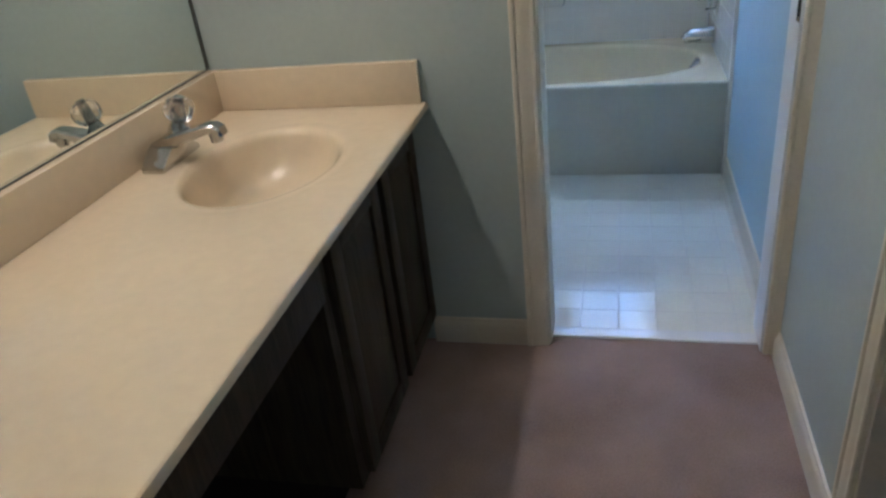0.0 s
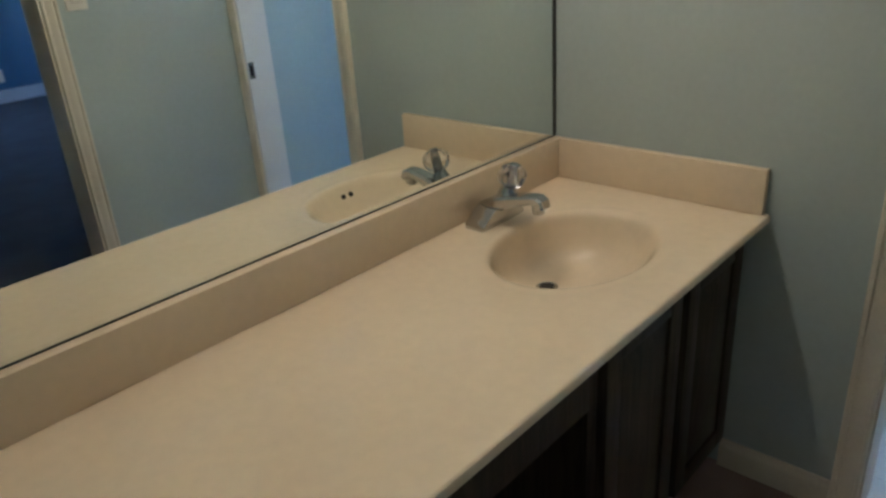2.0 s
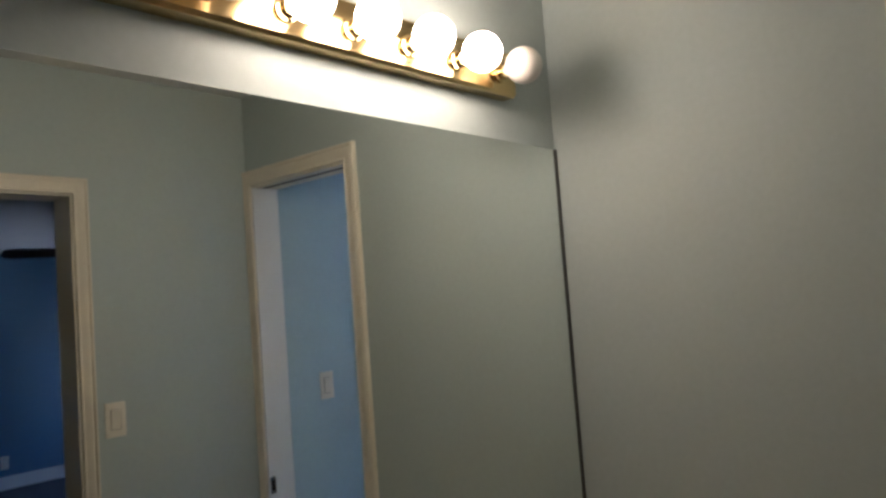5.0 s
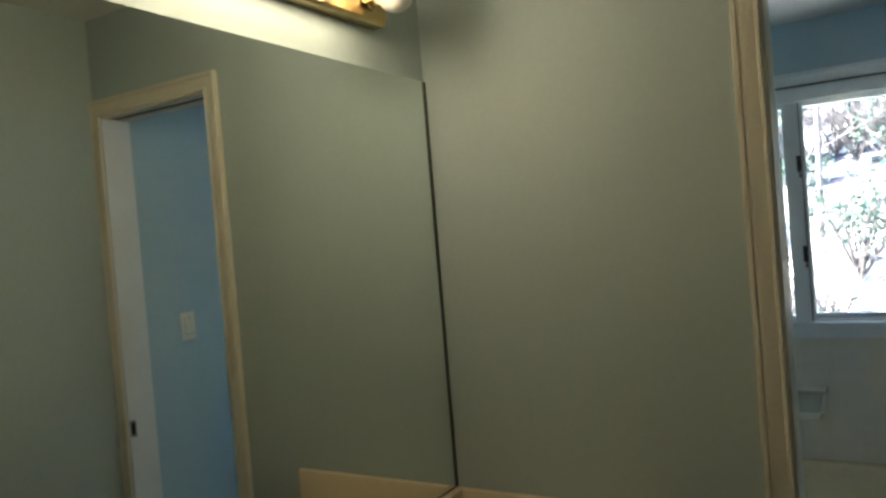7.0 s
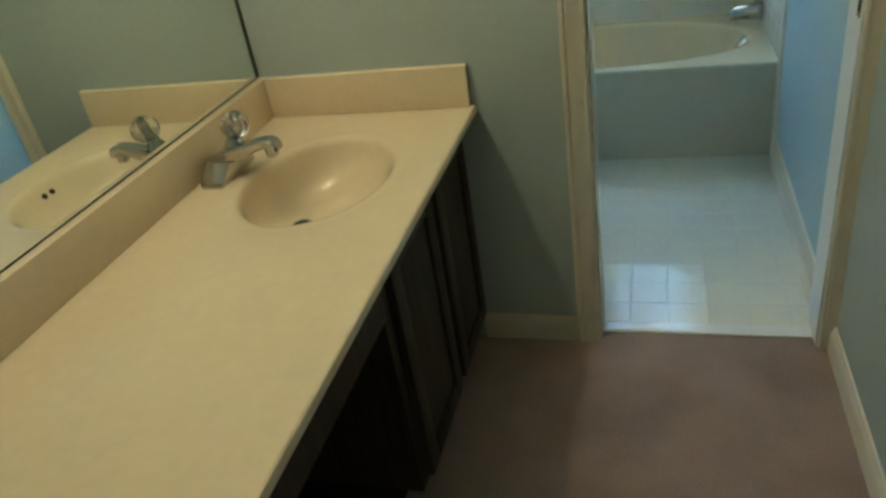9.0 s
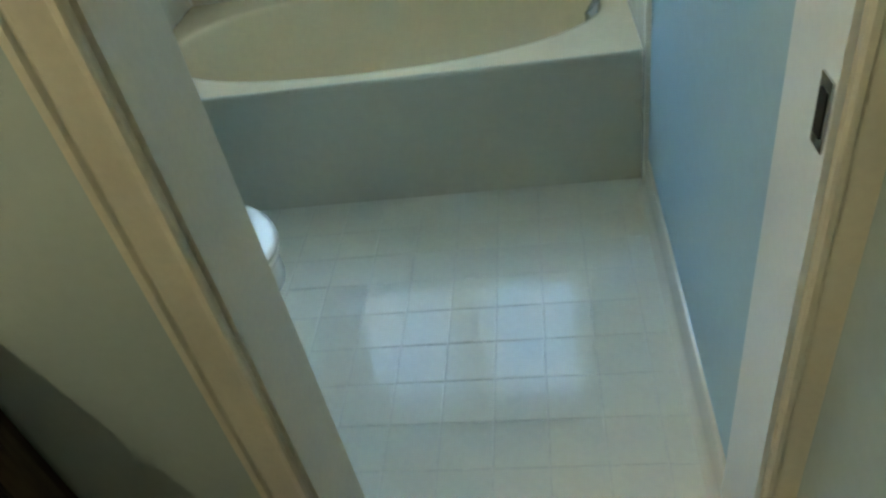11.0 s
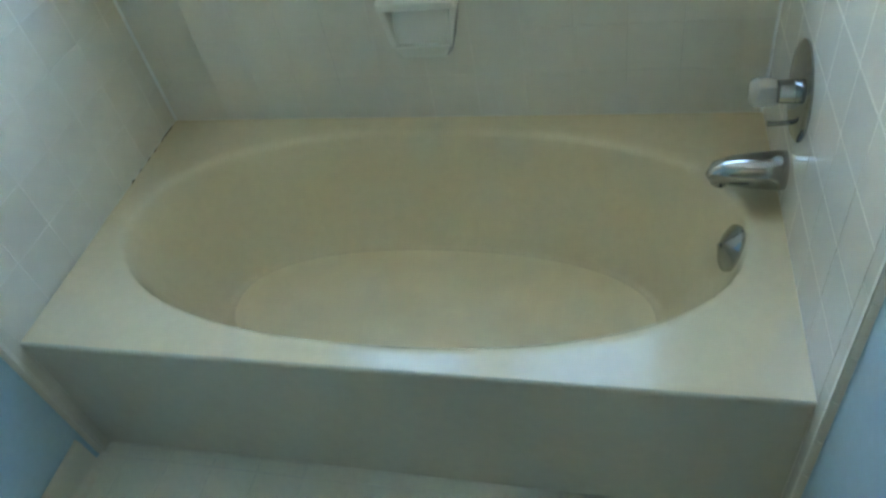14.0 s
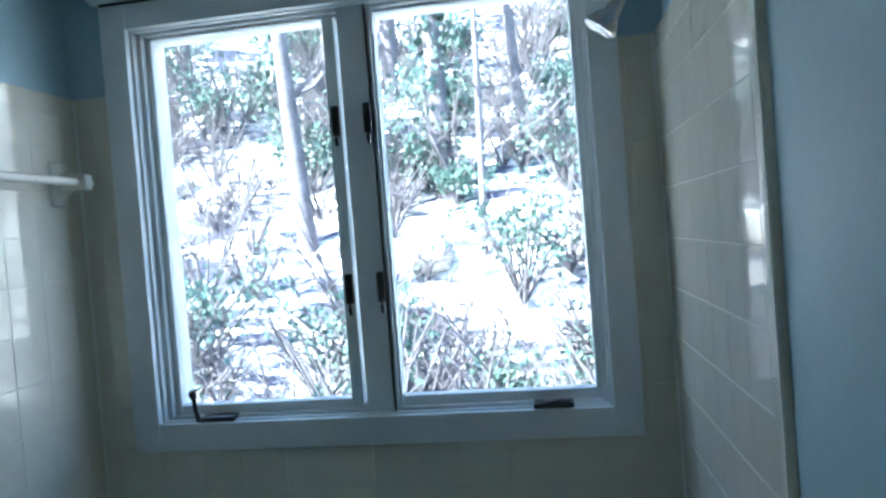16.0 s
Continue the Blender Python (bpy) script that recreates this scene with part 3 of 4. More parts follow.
# rocker switches
def rocker_switch(at, axis, label):
    """A plate with a rocker; axis is the wall's outward x direction sign."""
    x, y, z = at
    s = thing("light_switch", at, label, "light switch", "rocker switches")
    def bx(d0, d1, hy, hz, b):
        xa, xb = sorted((x + axis * d0, x + axis * d1))
        return boxes((xa, y - hy, z - hz, xb, y + hy, z + hz), bevel=b)
    part("plate", bx(0.0005, 0.006, 0.036, 0.059, 0.002), PLASTIC, s)
    # Flat grey sheet paints the shadow line round the rocker.
    part("rocker_shadow", bx(0.0060, 0.0066, 0.0185, 0.0352, 0.0), ROCKER_SHADE, s, "grey sheet painted as the shadow round the rocker")
    bm = bmesh.new()
    h, w = 0.033, 0.0165
    ring = [(x + axis * 0.0067, y + a * w, z + b * h) for a, b in ((-1, -1), (1, -1), (1, 1), (-1, 1))]
    top = [(x + axis * (0.0085 if b < 0 else 0.012), y + a * w * 0.95, z + b * h * 0.97) for a, b in ((-1, -1), (1, -1), (1, 1), (-1, 1))]
    loft(bm, [ring, top], True, True, True)
    part("rocker", bm, PLASTIC, s, "almond rocker")
    return s


rocker_switch((RX, -0.580, 1.282), -1, "almond rocker light switch beside the bedroom doorway")
rocker_switch((BX1, 0.350, 1.272), -1, "almond rocker light switch on the blue bathroom wall")
outlet = thing("wall_outlet", (FX, 0.915, 0.27), "pale wall outlet on the deep blue bedroom wall", "outlet")
part("plate", boxes((FX - 0.007, 0.875, 0.205, FX - 0.0005, 0.955, 0.335), bevel=0.002), PLASTIC, outlet)
for dz in (-0.022, 0.022):
    part("socket", boxes((FX - 0.009, 0.898, 0.27 + dz - 0.015, FX - 0.0071, 0.932, 0.27 + dz + 0.015), bevel=0.0008), PLASTIC, outlet)

# ceiling fan in the bedroom
FN = (4.26, 0.60, 2.095)
fan = thing("ceiling_fan", (FN[0], FN[1], FC), "dark ceiling fan with wooden blades, standing still", "ceiling fan")
bm = bmesh.new()
turned(bm, (FN[0], FN[1], FC - 0.0005), (0, 0, -1), [(0, 0.07), (0.03, 0.065), (0.05, 0.03), (0.055, 0.014), (0.15, 0.014), (0.16, 0.06), (0.18, 0.105), (0.27, 0.115), (0.31, 0.09), (0.33, 0.04)], 28)
part("motor", bm, BLACK, fan, "dark motor housing on a downrod")
for i in range(5):
    a = 2 * math.pi * i / 5 - 1.309
    rot = Matrix.Translation((FN[0], FN[1], FN[2] + 0.03)) @ Matrix.Rotation(a, 4, 'Z') @ Matrix.Rotation(radians(-20), 4, 'X')
    bm = bmesh.new()
    out = [(0.15, -0.045), (0.26, -0.060), (0.56, -0.070), (0.600, -0.052), (0.612, 0.0), (0.600, 0.052), (0.56, 0.070), (0.26, 0.058), (0.15, 0.045)]
    loft(bm, [[tuple(rot @ Vector((px, py, z))) for px, py in out] for z in (0, 0.008)], True, True, True)
    blade = part("blade", bm, DARK_WOOD, fan, "dark wooden blade")
    bm = bmesh.new()
    tube(bm, [tuple(rot @ Vector((0.09, 0, -0.006))), tuple(rot @ Vector((0.21, 0, -0.006)))], [0.012, 0.016], 8, 0.4)
    part("blade_arm", bm, BLACK, blade)

# ---------------------------------------------------------------- bathtub
rnd_m = random.Random(5)
MILDEW = material("brown mildew", (0.10, 0.06, 0.035), 0.8, vary=0.2)
TZ = 0.394
TF = 1.233
tub = thing("bathtub", (0.69, 1.58, 0), "biscuit acrylic alcove bathtub with an oval well", "bathtub")
bm = bmesh.new()
polar_top(bm, TX0 + 0.001, TX1 - 0.001, TF + 0.006, TB - 0.001, 0.735, 1.604, 0.676, 0.312, TZ,
          [(1.10, 0.0), (1.06, 0.0), (1.025, 0.001), (1.0, 0.006), (0.99, 0.016), (0.978, 0.05), (0.955, 0.11, 0, 0.985), (0.915, 0.18, 0, 0.96), (0.86, 0.245, 0, 0.92), (0.80, 0.292, 0, 0.865), (0.788, 0.298, 0, 0.855), (0.77, 0.301, 0, 0.845), (0.74, 0.306, 0, 0.845)], 96, 2.25)
part("basin", bm, TUB, tub, "glossy biscuit rim and oval well", 50)
bm = bmesh.new()
rings = []
for k in (0.772, 0.70, 0.5, 0.25, 0.05):
    ring = []
    for i in range(72):
        c, sn = math.cos(2 * math.pi * i / 72), math.sin(2 * math.pi * i / 72)
        r = (abs(c / 0.676) ** 2.25 + abs(sn / 0.312) ** 2.25) ** (-1 / 2.25)
        ring.append((0.735 + k * r * c, 1.604 + 0.845 * k * r * sn, TZ - 0.3015 - 0.002 * (0.772 - k)))
    rings.append(ring)
loft(bm, rings, True, False, True)
part("well_floor", bm, WELL_FLOOR, tub, "textured floor paled by painted window light, with faint grey stains", 50)
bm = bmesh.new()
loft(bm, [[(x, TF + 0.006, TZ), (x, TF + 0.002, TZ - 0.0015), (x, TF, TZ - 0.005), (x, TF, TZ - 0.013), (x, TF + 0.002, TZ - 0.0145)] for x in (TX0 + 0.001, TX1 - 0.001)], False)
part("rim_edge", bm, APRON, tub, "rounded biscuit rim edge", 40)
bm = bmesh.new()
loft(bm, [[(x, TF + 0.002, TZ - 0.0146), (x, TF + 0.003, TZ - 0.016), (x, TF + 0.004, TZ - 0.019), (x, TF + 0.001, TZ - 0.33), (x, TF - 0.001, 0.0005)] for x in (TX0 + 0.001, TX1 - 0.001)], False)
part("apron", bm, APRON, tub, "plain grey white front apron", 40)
OV = Vector((1.383, 1.615, 0.335))
bm = bmesh.new()
turned(bm, OV, (-1, -0.15, 0.35), [(-0.004, 0.046), (0.003, 0.046), (0.007, 0.041), (0.017, 0.022), (0.022, 0.009), (0.023, 0.006)], 28)
for v in bm.verts:
    v.co.z = OV.z + (v.co.z - OV.z) * 1.18
    v.co.y = OV.y + (v.co.y - OV.y) * 0.88
ovp = part("overflow_plate", bm, TUB_CHROME, tub, "conical chrome overflow plate", 40)
bm = bmesh.new()
turned(bm, OV + Vector((-0.0225, -0.0033, 0.0092)), (-1, -0.15, 0.35), [(-0.002, 0.0055), (0.002, 0.0055), (0.0032, 0.0035)], 14)
part("screw", bm, CHROME, ovp)
bm = bmesh.new()
turned(bm, (1.235, 1.555, TZ - 0.3030), (0, 0, 1), [(0, 0.030), (0.003, 0.030), (0.0045, 0.026), (0.002, 0.022)], 24)
tub_drain = part("drain", bm, TUB_CHROME, tub, "chrome tub drain")
bm = bmesh.new()
turned(bm, (1.235, 1.555, TZ - 0.3008), (0, 0, 1), [(0, 0.0215), (0.0006, 0.0215)], 20)
part("drain_hole", bm, RUBBER, tub_drain, "dark drain opening")
# tub spout, valve, shower head
SY0 = 1.235     # front joint of the field tile
SKEW = 0.017    # the valve wall runs slightly out of square
TXV = TX1 - SKEW * (1.70 - SY0)
for k in range(7):
    y = TB - 0.03 - 0.26 * (k / 7) ** 1.3
    ln = rnd_m.uniform(0.010, 0.024)
    part("mildew_speck", boxes((TX0 + 0.0012, y - ln, TZ + 0.0004, TX0 + rnd_m.uniform(0.0022, 0.0038), y, TZ + rnd_m.uniform(0.0012, 0.0024))), MILDEW, tub, "dark mildew speck along the caulk")
spout = thing("tub_spout", (TXV, 1.695, 0.468), "chrome tub spout on the tiled wall", "tub spout")
bm = bmesh.new()
tube(bm, [(TXV - 0.0005, 1.695, 0.468), (TXV - 0.01, 1.695, 0.468), (TXV - 0.06, 1.695, 0.466), (TXV - 0.10, 1.695, 0.466), (TXV - 0.118, 1.695, 0.461), (TXV - 0.128, 1.695, 0.448)], [0.037, 0.038, 0.034, 0.029, 0.024, 0.016], 24)
part("spout_body", bm, TUB_CHROME, spout, "", 45)
bm = bmesh.new()
turned(bm, (TXV - 0.114, 1.695, 0.448), (0, 0, -1), [(0, 0.018), (0.012, 0.0165), (0.012, 0.012)], 18)
part("outlet", bm, TUB_CHROME, spout)
valve = thing("tub_valve", (TXV, 1.700, 0.641), "chrome shower valve with clear acrylic handle", "shower valve")
bm = bmesh.new()
turned(bm, (TXV - 0.0005, 1.700, 0.641), (-1, 0, 0), [(0, 0.088), (0.003, 0.088), (0.008, 0.080), (0.012, 0.055), (0.014, 0.030)], 40)
part("escutcheon", bm, TUB_CHROME, valve, "round chrome escutcheon", 40)
bm = bmesh.new()
turned(bm, (TXV - 0.013, 1.700, 0.641), (-1, 0, 0), [(0, 0.022), (0.025, 0.020), (0.030, 0.014)], 24)
part("stem", bm, TUB_CHROME, valve)
bm = bmesh.new()
rings = [[(TXV - 0.036 - d, 1.700 + r * (1 + 0.03 * math.cos(8 * 2 * math.pi * i / 40)) * math.cos(2 * math.pi * i / 40), 0.641 + r * (1 + 0.03 * math.cos(8 * 2 * math.pi * i / 40)) * math.sin(2 * math.pi * i / 40)) for i in range(40)]
         for d, r in ((0, 0.017), (0.006, 0.024), (0.036, 0.0255), (0.046, 0.022), (0.050, 0.012))]
loft(bm, rings, True, True, True)
part("handle", bm, FROSTED, valve, "clear acrylic handle", 60)
bm = bmesh.new()
tube(bm, [(TXV - 0.010, 1.695, 0.579), (TXV - 0.030, 1.695, 0.577), (TXV - 0.048, 1.695, 0.577)], [0.005, 0.0045, 0.006], 10)
part("diverter_lever", bm, TUB_CHROME, valve)
shower = thing("shower_head", (TX1 + 0.01, 1.69, 1.93), "chrome shower head on a bent arm above the tile", "shower head")
bm = bmesh.new()
tube(bm, [(BX1 - 0.001, 1.69, 1.935), (BX1 - 0.06, 1.69, 1.935), (BX1 - 0.10, 1.69, 1.915), (BX1 - 0.135, 1.69, 1.875)], 0.0105, 14)
part("arm", bm, TUB_CHROME, shower, "", 50)
bm = bmesh.new()
turned(bm, (BX1 - 0.0006, 1.69, 1.935), (-1, 0, 0), [(0, 0.032), (0.004, 0.030), (0.009, 0.014)], 24)
part("flange", bm, TUB_CHROME, shower)
bm = bmesh.new()
turned(bm, (BX1 - 0.130, 1.69, 1.880), (-0.65, 0, -0.76), [(0, 0.012), (0.012, 0.016), (0.022, 0.016), (0.035, 0.026), (0.052, 0.034), (0.060, 0.034), (0.062, 0.030)], 28)
part("head", bm, TUB_CHROME, shower, "flared chrome head", 40)

# ---------------------------------------------------------------- soap dish, towel bar
soap = thing("soap_dish", (0.692, TB, 0.64), "off white ceramic soap dish set into the tiled wall", "soap dish")
yb_ = TB - 0.0006


def prism(pts0, pts1):
    """A solid between two outlines."""
    b = bmesh.new()
    loft(b, [pts0, pts1], True, True, True)
    bmesh.ops.bevel(b, geom=b.edges[:], offset=0.0035, segments=3, profile=0.6, affect='EDGES')
    return b


part("hood", prism([(0.609, yb_, 0.686), (0.775, yb_, 0.686), (0.775, yb_, 0.716), (0.609, yb_, 0.716)],
                   [(0.613, yb_ - 0.050, 0.684), (0.771, yb_ - 0.050, 0.684), (0.771, yb_ - 0.050, 0.700), (0.613, yb_ - 0.050, 0.700)]), CREAM_CERAMIC, soap, "projecting hood", 50)
for sx in (-1, 1):
    a, c, d, e = 0.692 + sx * 0.082, 0.692 + sx * 0.068, 0.692 + sx * 0.064, 0.692 + sx * 0.052
    part("cheek", prism([(a, yb_, 0.6855), (a, yb_ - 0.040, 0.6845), (c, yb_ - 0.036, 0.6845), (c, yb_, 0.6855)],
                        [(d, yb_, 0.606), (d, yb_ - 0.052, 0.604), (e, yb_ - 0.048, 0.604), (e, yb_, 0.606)]), CREAM_CERAMIC, soap, "sloping side", 50)
bm = bmesh.new()
loft(bm, [[(x, yb_, 0.690), (x, yb_ - 0.012, 0.690), (x, yb_ - 0.022, 0.650), (x, yb_ - 0.040, 0.6075), (x, yb_, 0.6075)] for x in (0.634, 0.750)], True, True, True)
part("recess", bm, CREAM_CERAMIC, soap, "sloping inside of the dish", 50)
part("tray", prism([(0.628, yb_, 0.605), (0.756, yb_, 0.605), (0.752, yb_ - 0.058, 0.611), (0.632, yb_ - 0.058, 0.611)],
                   [(0.640, yb_, 0.569), (0.744, yb_, 0.569), (0.738, yb_ - 0.046, 0.578), (0.646, yb_ - 0.046, 0.578)]), CREAM_CERAMIC, soap, "rounded tray", 50)

soap.location = (0.736, TB, 0.655)
soap.scale = (1.08, 1.0, 1.10)

bar = thing("towel_bar", (TX0, 1.59, 1.66), "off white ceramic towel bar on the tiled wall", "towel bar")
for y in (1.885, 1.295):
    bm = bmesh.new()
    rings = [[(TX0 + d, y - w, 1.66 - h), (TX0 + d, y + w, 1.66 - h), (TX0 + d, y + w, 1.66 + h), (TX0 + d, y - w, 1.66 + h)] for d, w, h in ((0.0005, 0.030, 0.056), (0.008, 0.028, 0.053), (0.014, 0.018, 0.032), (0.030, 0.015, 0.021), (0.052, 0.0165, 0.0215), (0.080, 0.0165, 0.0205), (0.086, 0.012, 0.016))]
    loft(bm, rings, True, True, True)
    part("bracket", bm, CREAM_CERAMIC, bar, "stepped ceramic bracket", 50)
bm = bmesh.new()
turned(bm, (TX0 + 0.062, 1.302, 1.66), (0, 1, 0), [(0, 0.0105), (0.62, 0.0105), (0.624, 0.009)], 20)
part("rod", bm, CREAM_CERAMIC, bar, "plain white rod")

# ---------------------------------------------------------------- toilet
toilet = thing("toilet", (0.3, 0.505, 0), "white porcelain toilet with closed lid", "toilet")


def egg(cx, cy, lx0, lx1, w, z, n=40):
    """An egg outline: back end flat-ish at lx0, round tip at lx1."""
    pts = []
    for i in range(n):
        a = 2 * math.pi * i / n
        c, s = math.cos(a), math.sin(a)
        if c >= 0:
            pts.append((cx + (lx1 - cx) * c, cy + w * s, z))
        else:
            k = (abs(c) ** 3 + abs(s) ** 3) ** (-1 / 3)
            pts.append((cx + (cx - lx0) * c * k, cy + w * s * k, z))
    return pts


CY = 0.505
bm = bmesh.new()
loft(bm, [egg(0.34, CY, 0.16, 0.52, 0.105, 0.0005), egg(0.34, CY, 0.16, 0.52, 0.100, 0.05), egg(0.34, CY, 0.17, 0.50, 0.090, 0.14), egg(0.38, CY, 0.17, 0.58, 0.125, 0.23), egg(0.41, CY, 0.16, 0.6531, 0.165, 0.32), egg(0.42, CY, 0.15, 0.648, 0.178, 0.37), egg(0.42, CY, 0.15, 0.645, 0.176, 0.380)], True, True, True)
part("bowl", bm, PORCELAIN, toilet, "white porcelain bowl", 60)
bm = bmesh.new()
loft(bm, [egg(0.42, CY, 0.17, 0.655, 0.180, 0.3805), egg(0.42, CY, 0.17, 0.659, 0.184, 0.385), egg(0.42, CY, 0.17, 0.659, 0.184, 0.394), egg(0.42, CY, 0.17, 0.655, 0.180, 0.397)], True, True, True)
part("seat", bm, PORCELAIN, toilet, "white seat ring", 60)
bm = bmesh.new()
loft(bm, [egg(0.42, CY, 0.18, 0.657, 0.182, 0.4005), egg(0.42, CY, 0.18, 0.662, 0.187, 0.405), egg(0.42, CY, 0.18, 0.661, 0.186, 0.413), egg(0.42, CY, 0.19, 0.650, 0.176, 0.4185), egg(0.42, CY, 0.22, 0.62, 0.13, 0.4215)], True, True, True)
part("lid", bm, PORCELAIN, toilet, "closed white lid", 60)
for s in (-1, 1):
    bm = bmesh.new()
    turned(bm, (0.185, CY + s * 0.075 - 0.02, 0.408), (0, 1, 0), [(0, 0.012), (0.04, 0.012)], 14)
    part("hinge", bm, PORCELAIN, toilet)
part("tank", boxes((BX0 - 0.013, CY - 0.225, 0.385, 0.145, CY + 0.225, 0.730), bevel=0.022), PORCELAIN, toilet, "white porcelain tank", 50)
part("tank_lid", boxes((BX0 - 0.021, CY - 0.235, 0.7305, 0.155, CY + 0.235, 0.765), bevel=0.012), PORCELAIN, toilet, "white tank lid", 50)
bm = bmesh.new()
tube(bm, [(0.1455, CY + 0.16, 0.665), (0.165, CY + 0.16, 0.665), (0.168, CY + 0.12, 0.660), (0.168, CY + 0.08, 0.655)], [0.009, 0.008, 0.006, 0.007], 10)
part("flush_lever", bm, CHROME, toilet, "chrome flush lever")

toilet.location = (0.325, 0.531, 0)

# ---------------------------------------------------------------- window
win = tagged(new("window_1"), "white painted double casement window over the bathtub", "window", kind="structure")
win.location = (0.69, TB + 0.05, 1.5)
CW = 0.068
OX0, OX1, OZ0, OZ1 = 0.052, 1.328, 0.927, 2.045
yf = TB - 0.0005
def frame_boxes(x0, x1, z0, z1, w, ya, yb, bevel=0.003):
    """Four mitre-less bars round an opening; w as (left, right, bottom, top)."""
    l, r, b, t = w
    bm = bmesh.new()
    box(bm, x0, ya, z0, x0 + l, yb, z1, bevel)
    box(bm, x1 - r, ya, z0, x1, yb, z1, bevel)
    box(bm, x0 + l + 0.0003, ya, z0, x1 - r - 0.0003, yb, z0 + b, bevel)
    box(bm, x0 + l + 0.0003, ya, z1 - t, x1 - r - 0.0003, yb, z1, bevel)
    return bm
part("window_casing", frame_boxes(OX0, OX1, OZ0, OZ1, (CW, CW, CW, CW), yf - 0.020, yf), WHITE, win, "white flat casing", 40)
# stepped reveal
for k, (o, d) in enumerate(((0.0, 0.0), (0.013, 0.018), (0.026, 0.034))):
    bm = frame_boxes(OX0 + CW - 0.006 + o, OX1 - CW + 0.006 - o, OZ0 + CW - 0.006 + o * 0.6, OZ1 - CW + 0.006 - o * 0.6, (0.0135, 0.0135, 0.009, 0.009), yf + d + 0.0005 + 0.0006 * k, yf + 0.11, 0.002)
    part("stop_bead", bm, WHITE, win, "stepped white bead", 40)
part("mullion", boxes((0.664, yf + 0.010, 0.992, 0.734, yf + 0.11, 1.998), bevel=0.004), WHITE, win, "white centre mullion", 40)
for gx0, gx1 in ((0.157, 0.618), (0.750, 1.228)):
    sash = part("sash", frame_boxes(gx0 - 0.030, gx1 + 0.030, 0.993, 1.997, (0.030, 0.030, 0.036, 0.030), yf + 0.036, yf + 0.075), WHITE, win, "white casement sash", 40)
    bm = boxes((gx0 - 0.004, yf + 0.054, 1.025, gx1 + 0.004, yf + 0.058, 1.971))
    pane = part("pane", bm, GLASS, sash, "clear glass pane", 0)
    pane.visible_shadow = False
for bx0 in (0.7405, 0.7475):
    part("stop_bead", boxes((bx0, yf + 0.012 + (bx0 - 0.74) * 1.5, 0.993, bx0 + 0.0045, yf + 0.040, 1.997), bevel=0.0012), WHITE, win, "fine white bead beside the mullion", 40)
part("mullion_gap", boxes((0.7335, yf + 0.008, 0.992, 0.7365, yf + 0.012, 1.998)), BLACK, win, "thin dark gap beside the sash", 0)
for x in (0.645, 0.726):
    for z in (1.300, 1.703):
        latch = part("sash_latch", boxes((x - 0.010, yf - 0.006, z - 0.036, x + 0.010, yf + 0.012, z + 0.036), bevel=0.004), BLACK, win, "black sash latch", 40)
        bm = bmesh.new()
        tube(bm, [(x, yf - 0.004, z - 0.03), (x + 0.002, yf - 0.014, z - 0.045), (x + 0.003, yf - 0.012, z - 0.062)], [0.006, 0.005, 0.004], 8)
        part("latch_tongue", bm, BLACK, latch)
for x, up in ((0.272, True), (1.122, False)):
    crank = part("crank_base", boxes((x - 0.048, yf - 0.012, 0.984, x + 0.048, yf + 0.036, 1.008), bevel=0.006), BLACK, win, "black casement operator", 40)
    bm = bmesh.new()
    if up:
        tube(bm, [(x - 0.044, yf - 0.014, 1.000), (x - 0.048, yf - 0.020, 1.03), (x - 0.050, yf - 0.022, 1.058)], [0.007, 0.006, 0.006], 10)
        turned(bm, (x - 0.050, yf - 0.022, 1.058), (0, -0.3, 1), [(0, 0.008), (0.012, 0.011), (0.020, 0.008)], 12)
    else:
        tube(bm, [(x - 0.03, yf - 0.016, 1.004), (x + 0.01, yf - 0.022, 1.012), (x + 0.040, yf - 0.020, 1.010)], [0.007, 0.008, 0.006], 10)
    part("crank_handle", bm, BLACK, crank)
# head cap moulding
CAP = [(0.0, 0.0), (0.018, 0.0), (0.024, 0.008), (0.034, 0.014), (0.046, 0.026), (0.062, 0.032), (0.066, 0.040), (0.066, 0.050), (0.0, 0.050)]
# Thin black strip draws the shadow line beneath the crown moulding.
part("cap_shadow_strip", boxes((OX0 + 0.004, yf - 0.0225, OZ1 - 0.007, OX1 - 0.004, yf - 0.0202, OZ1 - 0.001)), BLACK, win, "black strip painted as the shadow under the moulding", 0)
bm = bmesh.new()
loft(bm, [[(x + (1 if x > 0.7 else -1) * d * 0.75, yf - d, OZ1 + 0.0005 + z) for d, z in CAP] for x in (OX0 - 0.006, OX1 + 0.006)], True, True, True)
part("head_cap", bm, WHITE, win, "white crown moulding over the window", 30)

win.location = (0.740, TB + 0.05, 1.5505)
win.scale = (1.005, 1.0, 1.033)
OX0, OX1, OZ0, OZ1 = 0.0988, 1.3812, 0.9586, 2.1135   # outer casing as placed

# ---------------------------------------------------------------- outside
ground = bmesh.new()
nx, ny = 44, 40
rows_ = []
for j in range(ny + 1):
    y = 2.3 + (j / ny) ** 1.5 * 60
    row = []
    for i in range(nx + 1):
        x = -40 + 81 * i / nx
        up = -1.2 + max(0, y - 3.2) * 0.62 if y < 22 else -1.2 + 18.8 * 0.62 + (y - 22) * 0.15
        z = up + 0.7 * noise.noise((x * 0.35, y * 0.35, 0)) + 0.25 * noise.noise((x * 1.3, y * 1.3, 4))
        row.append(ground.verts.new((x, y, z)))
    rows_.append(row)
for a, b in zip(rows_, rows_[1:]):
    for i in range(nx):
        ground.faces.new((a[i], a[i + 1], b[i + 1], b[i]))
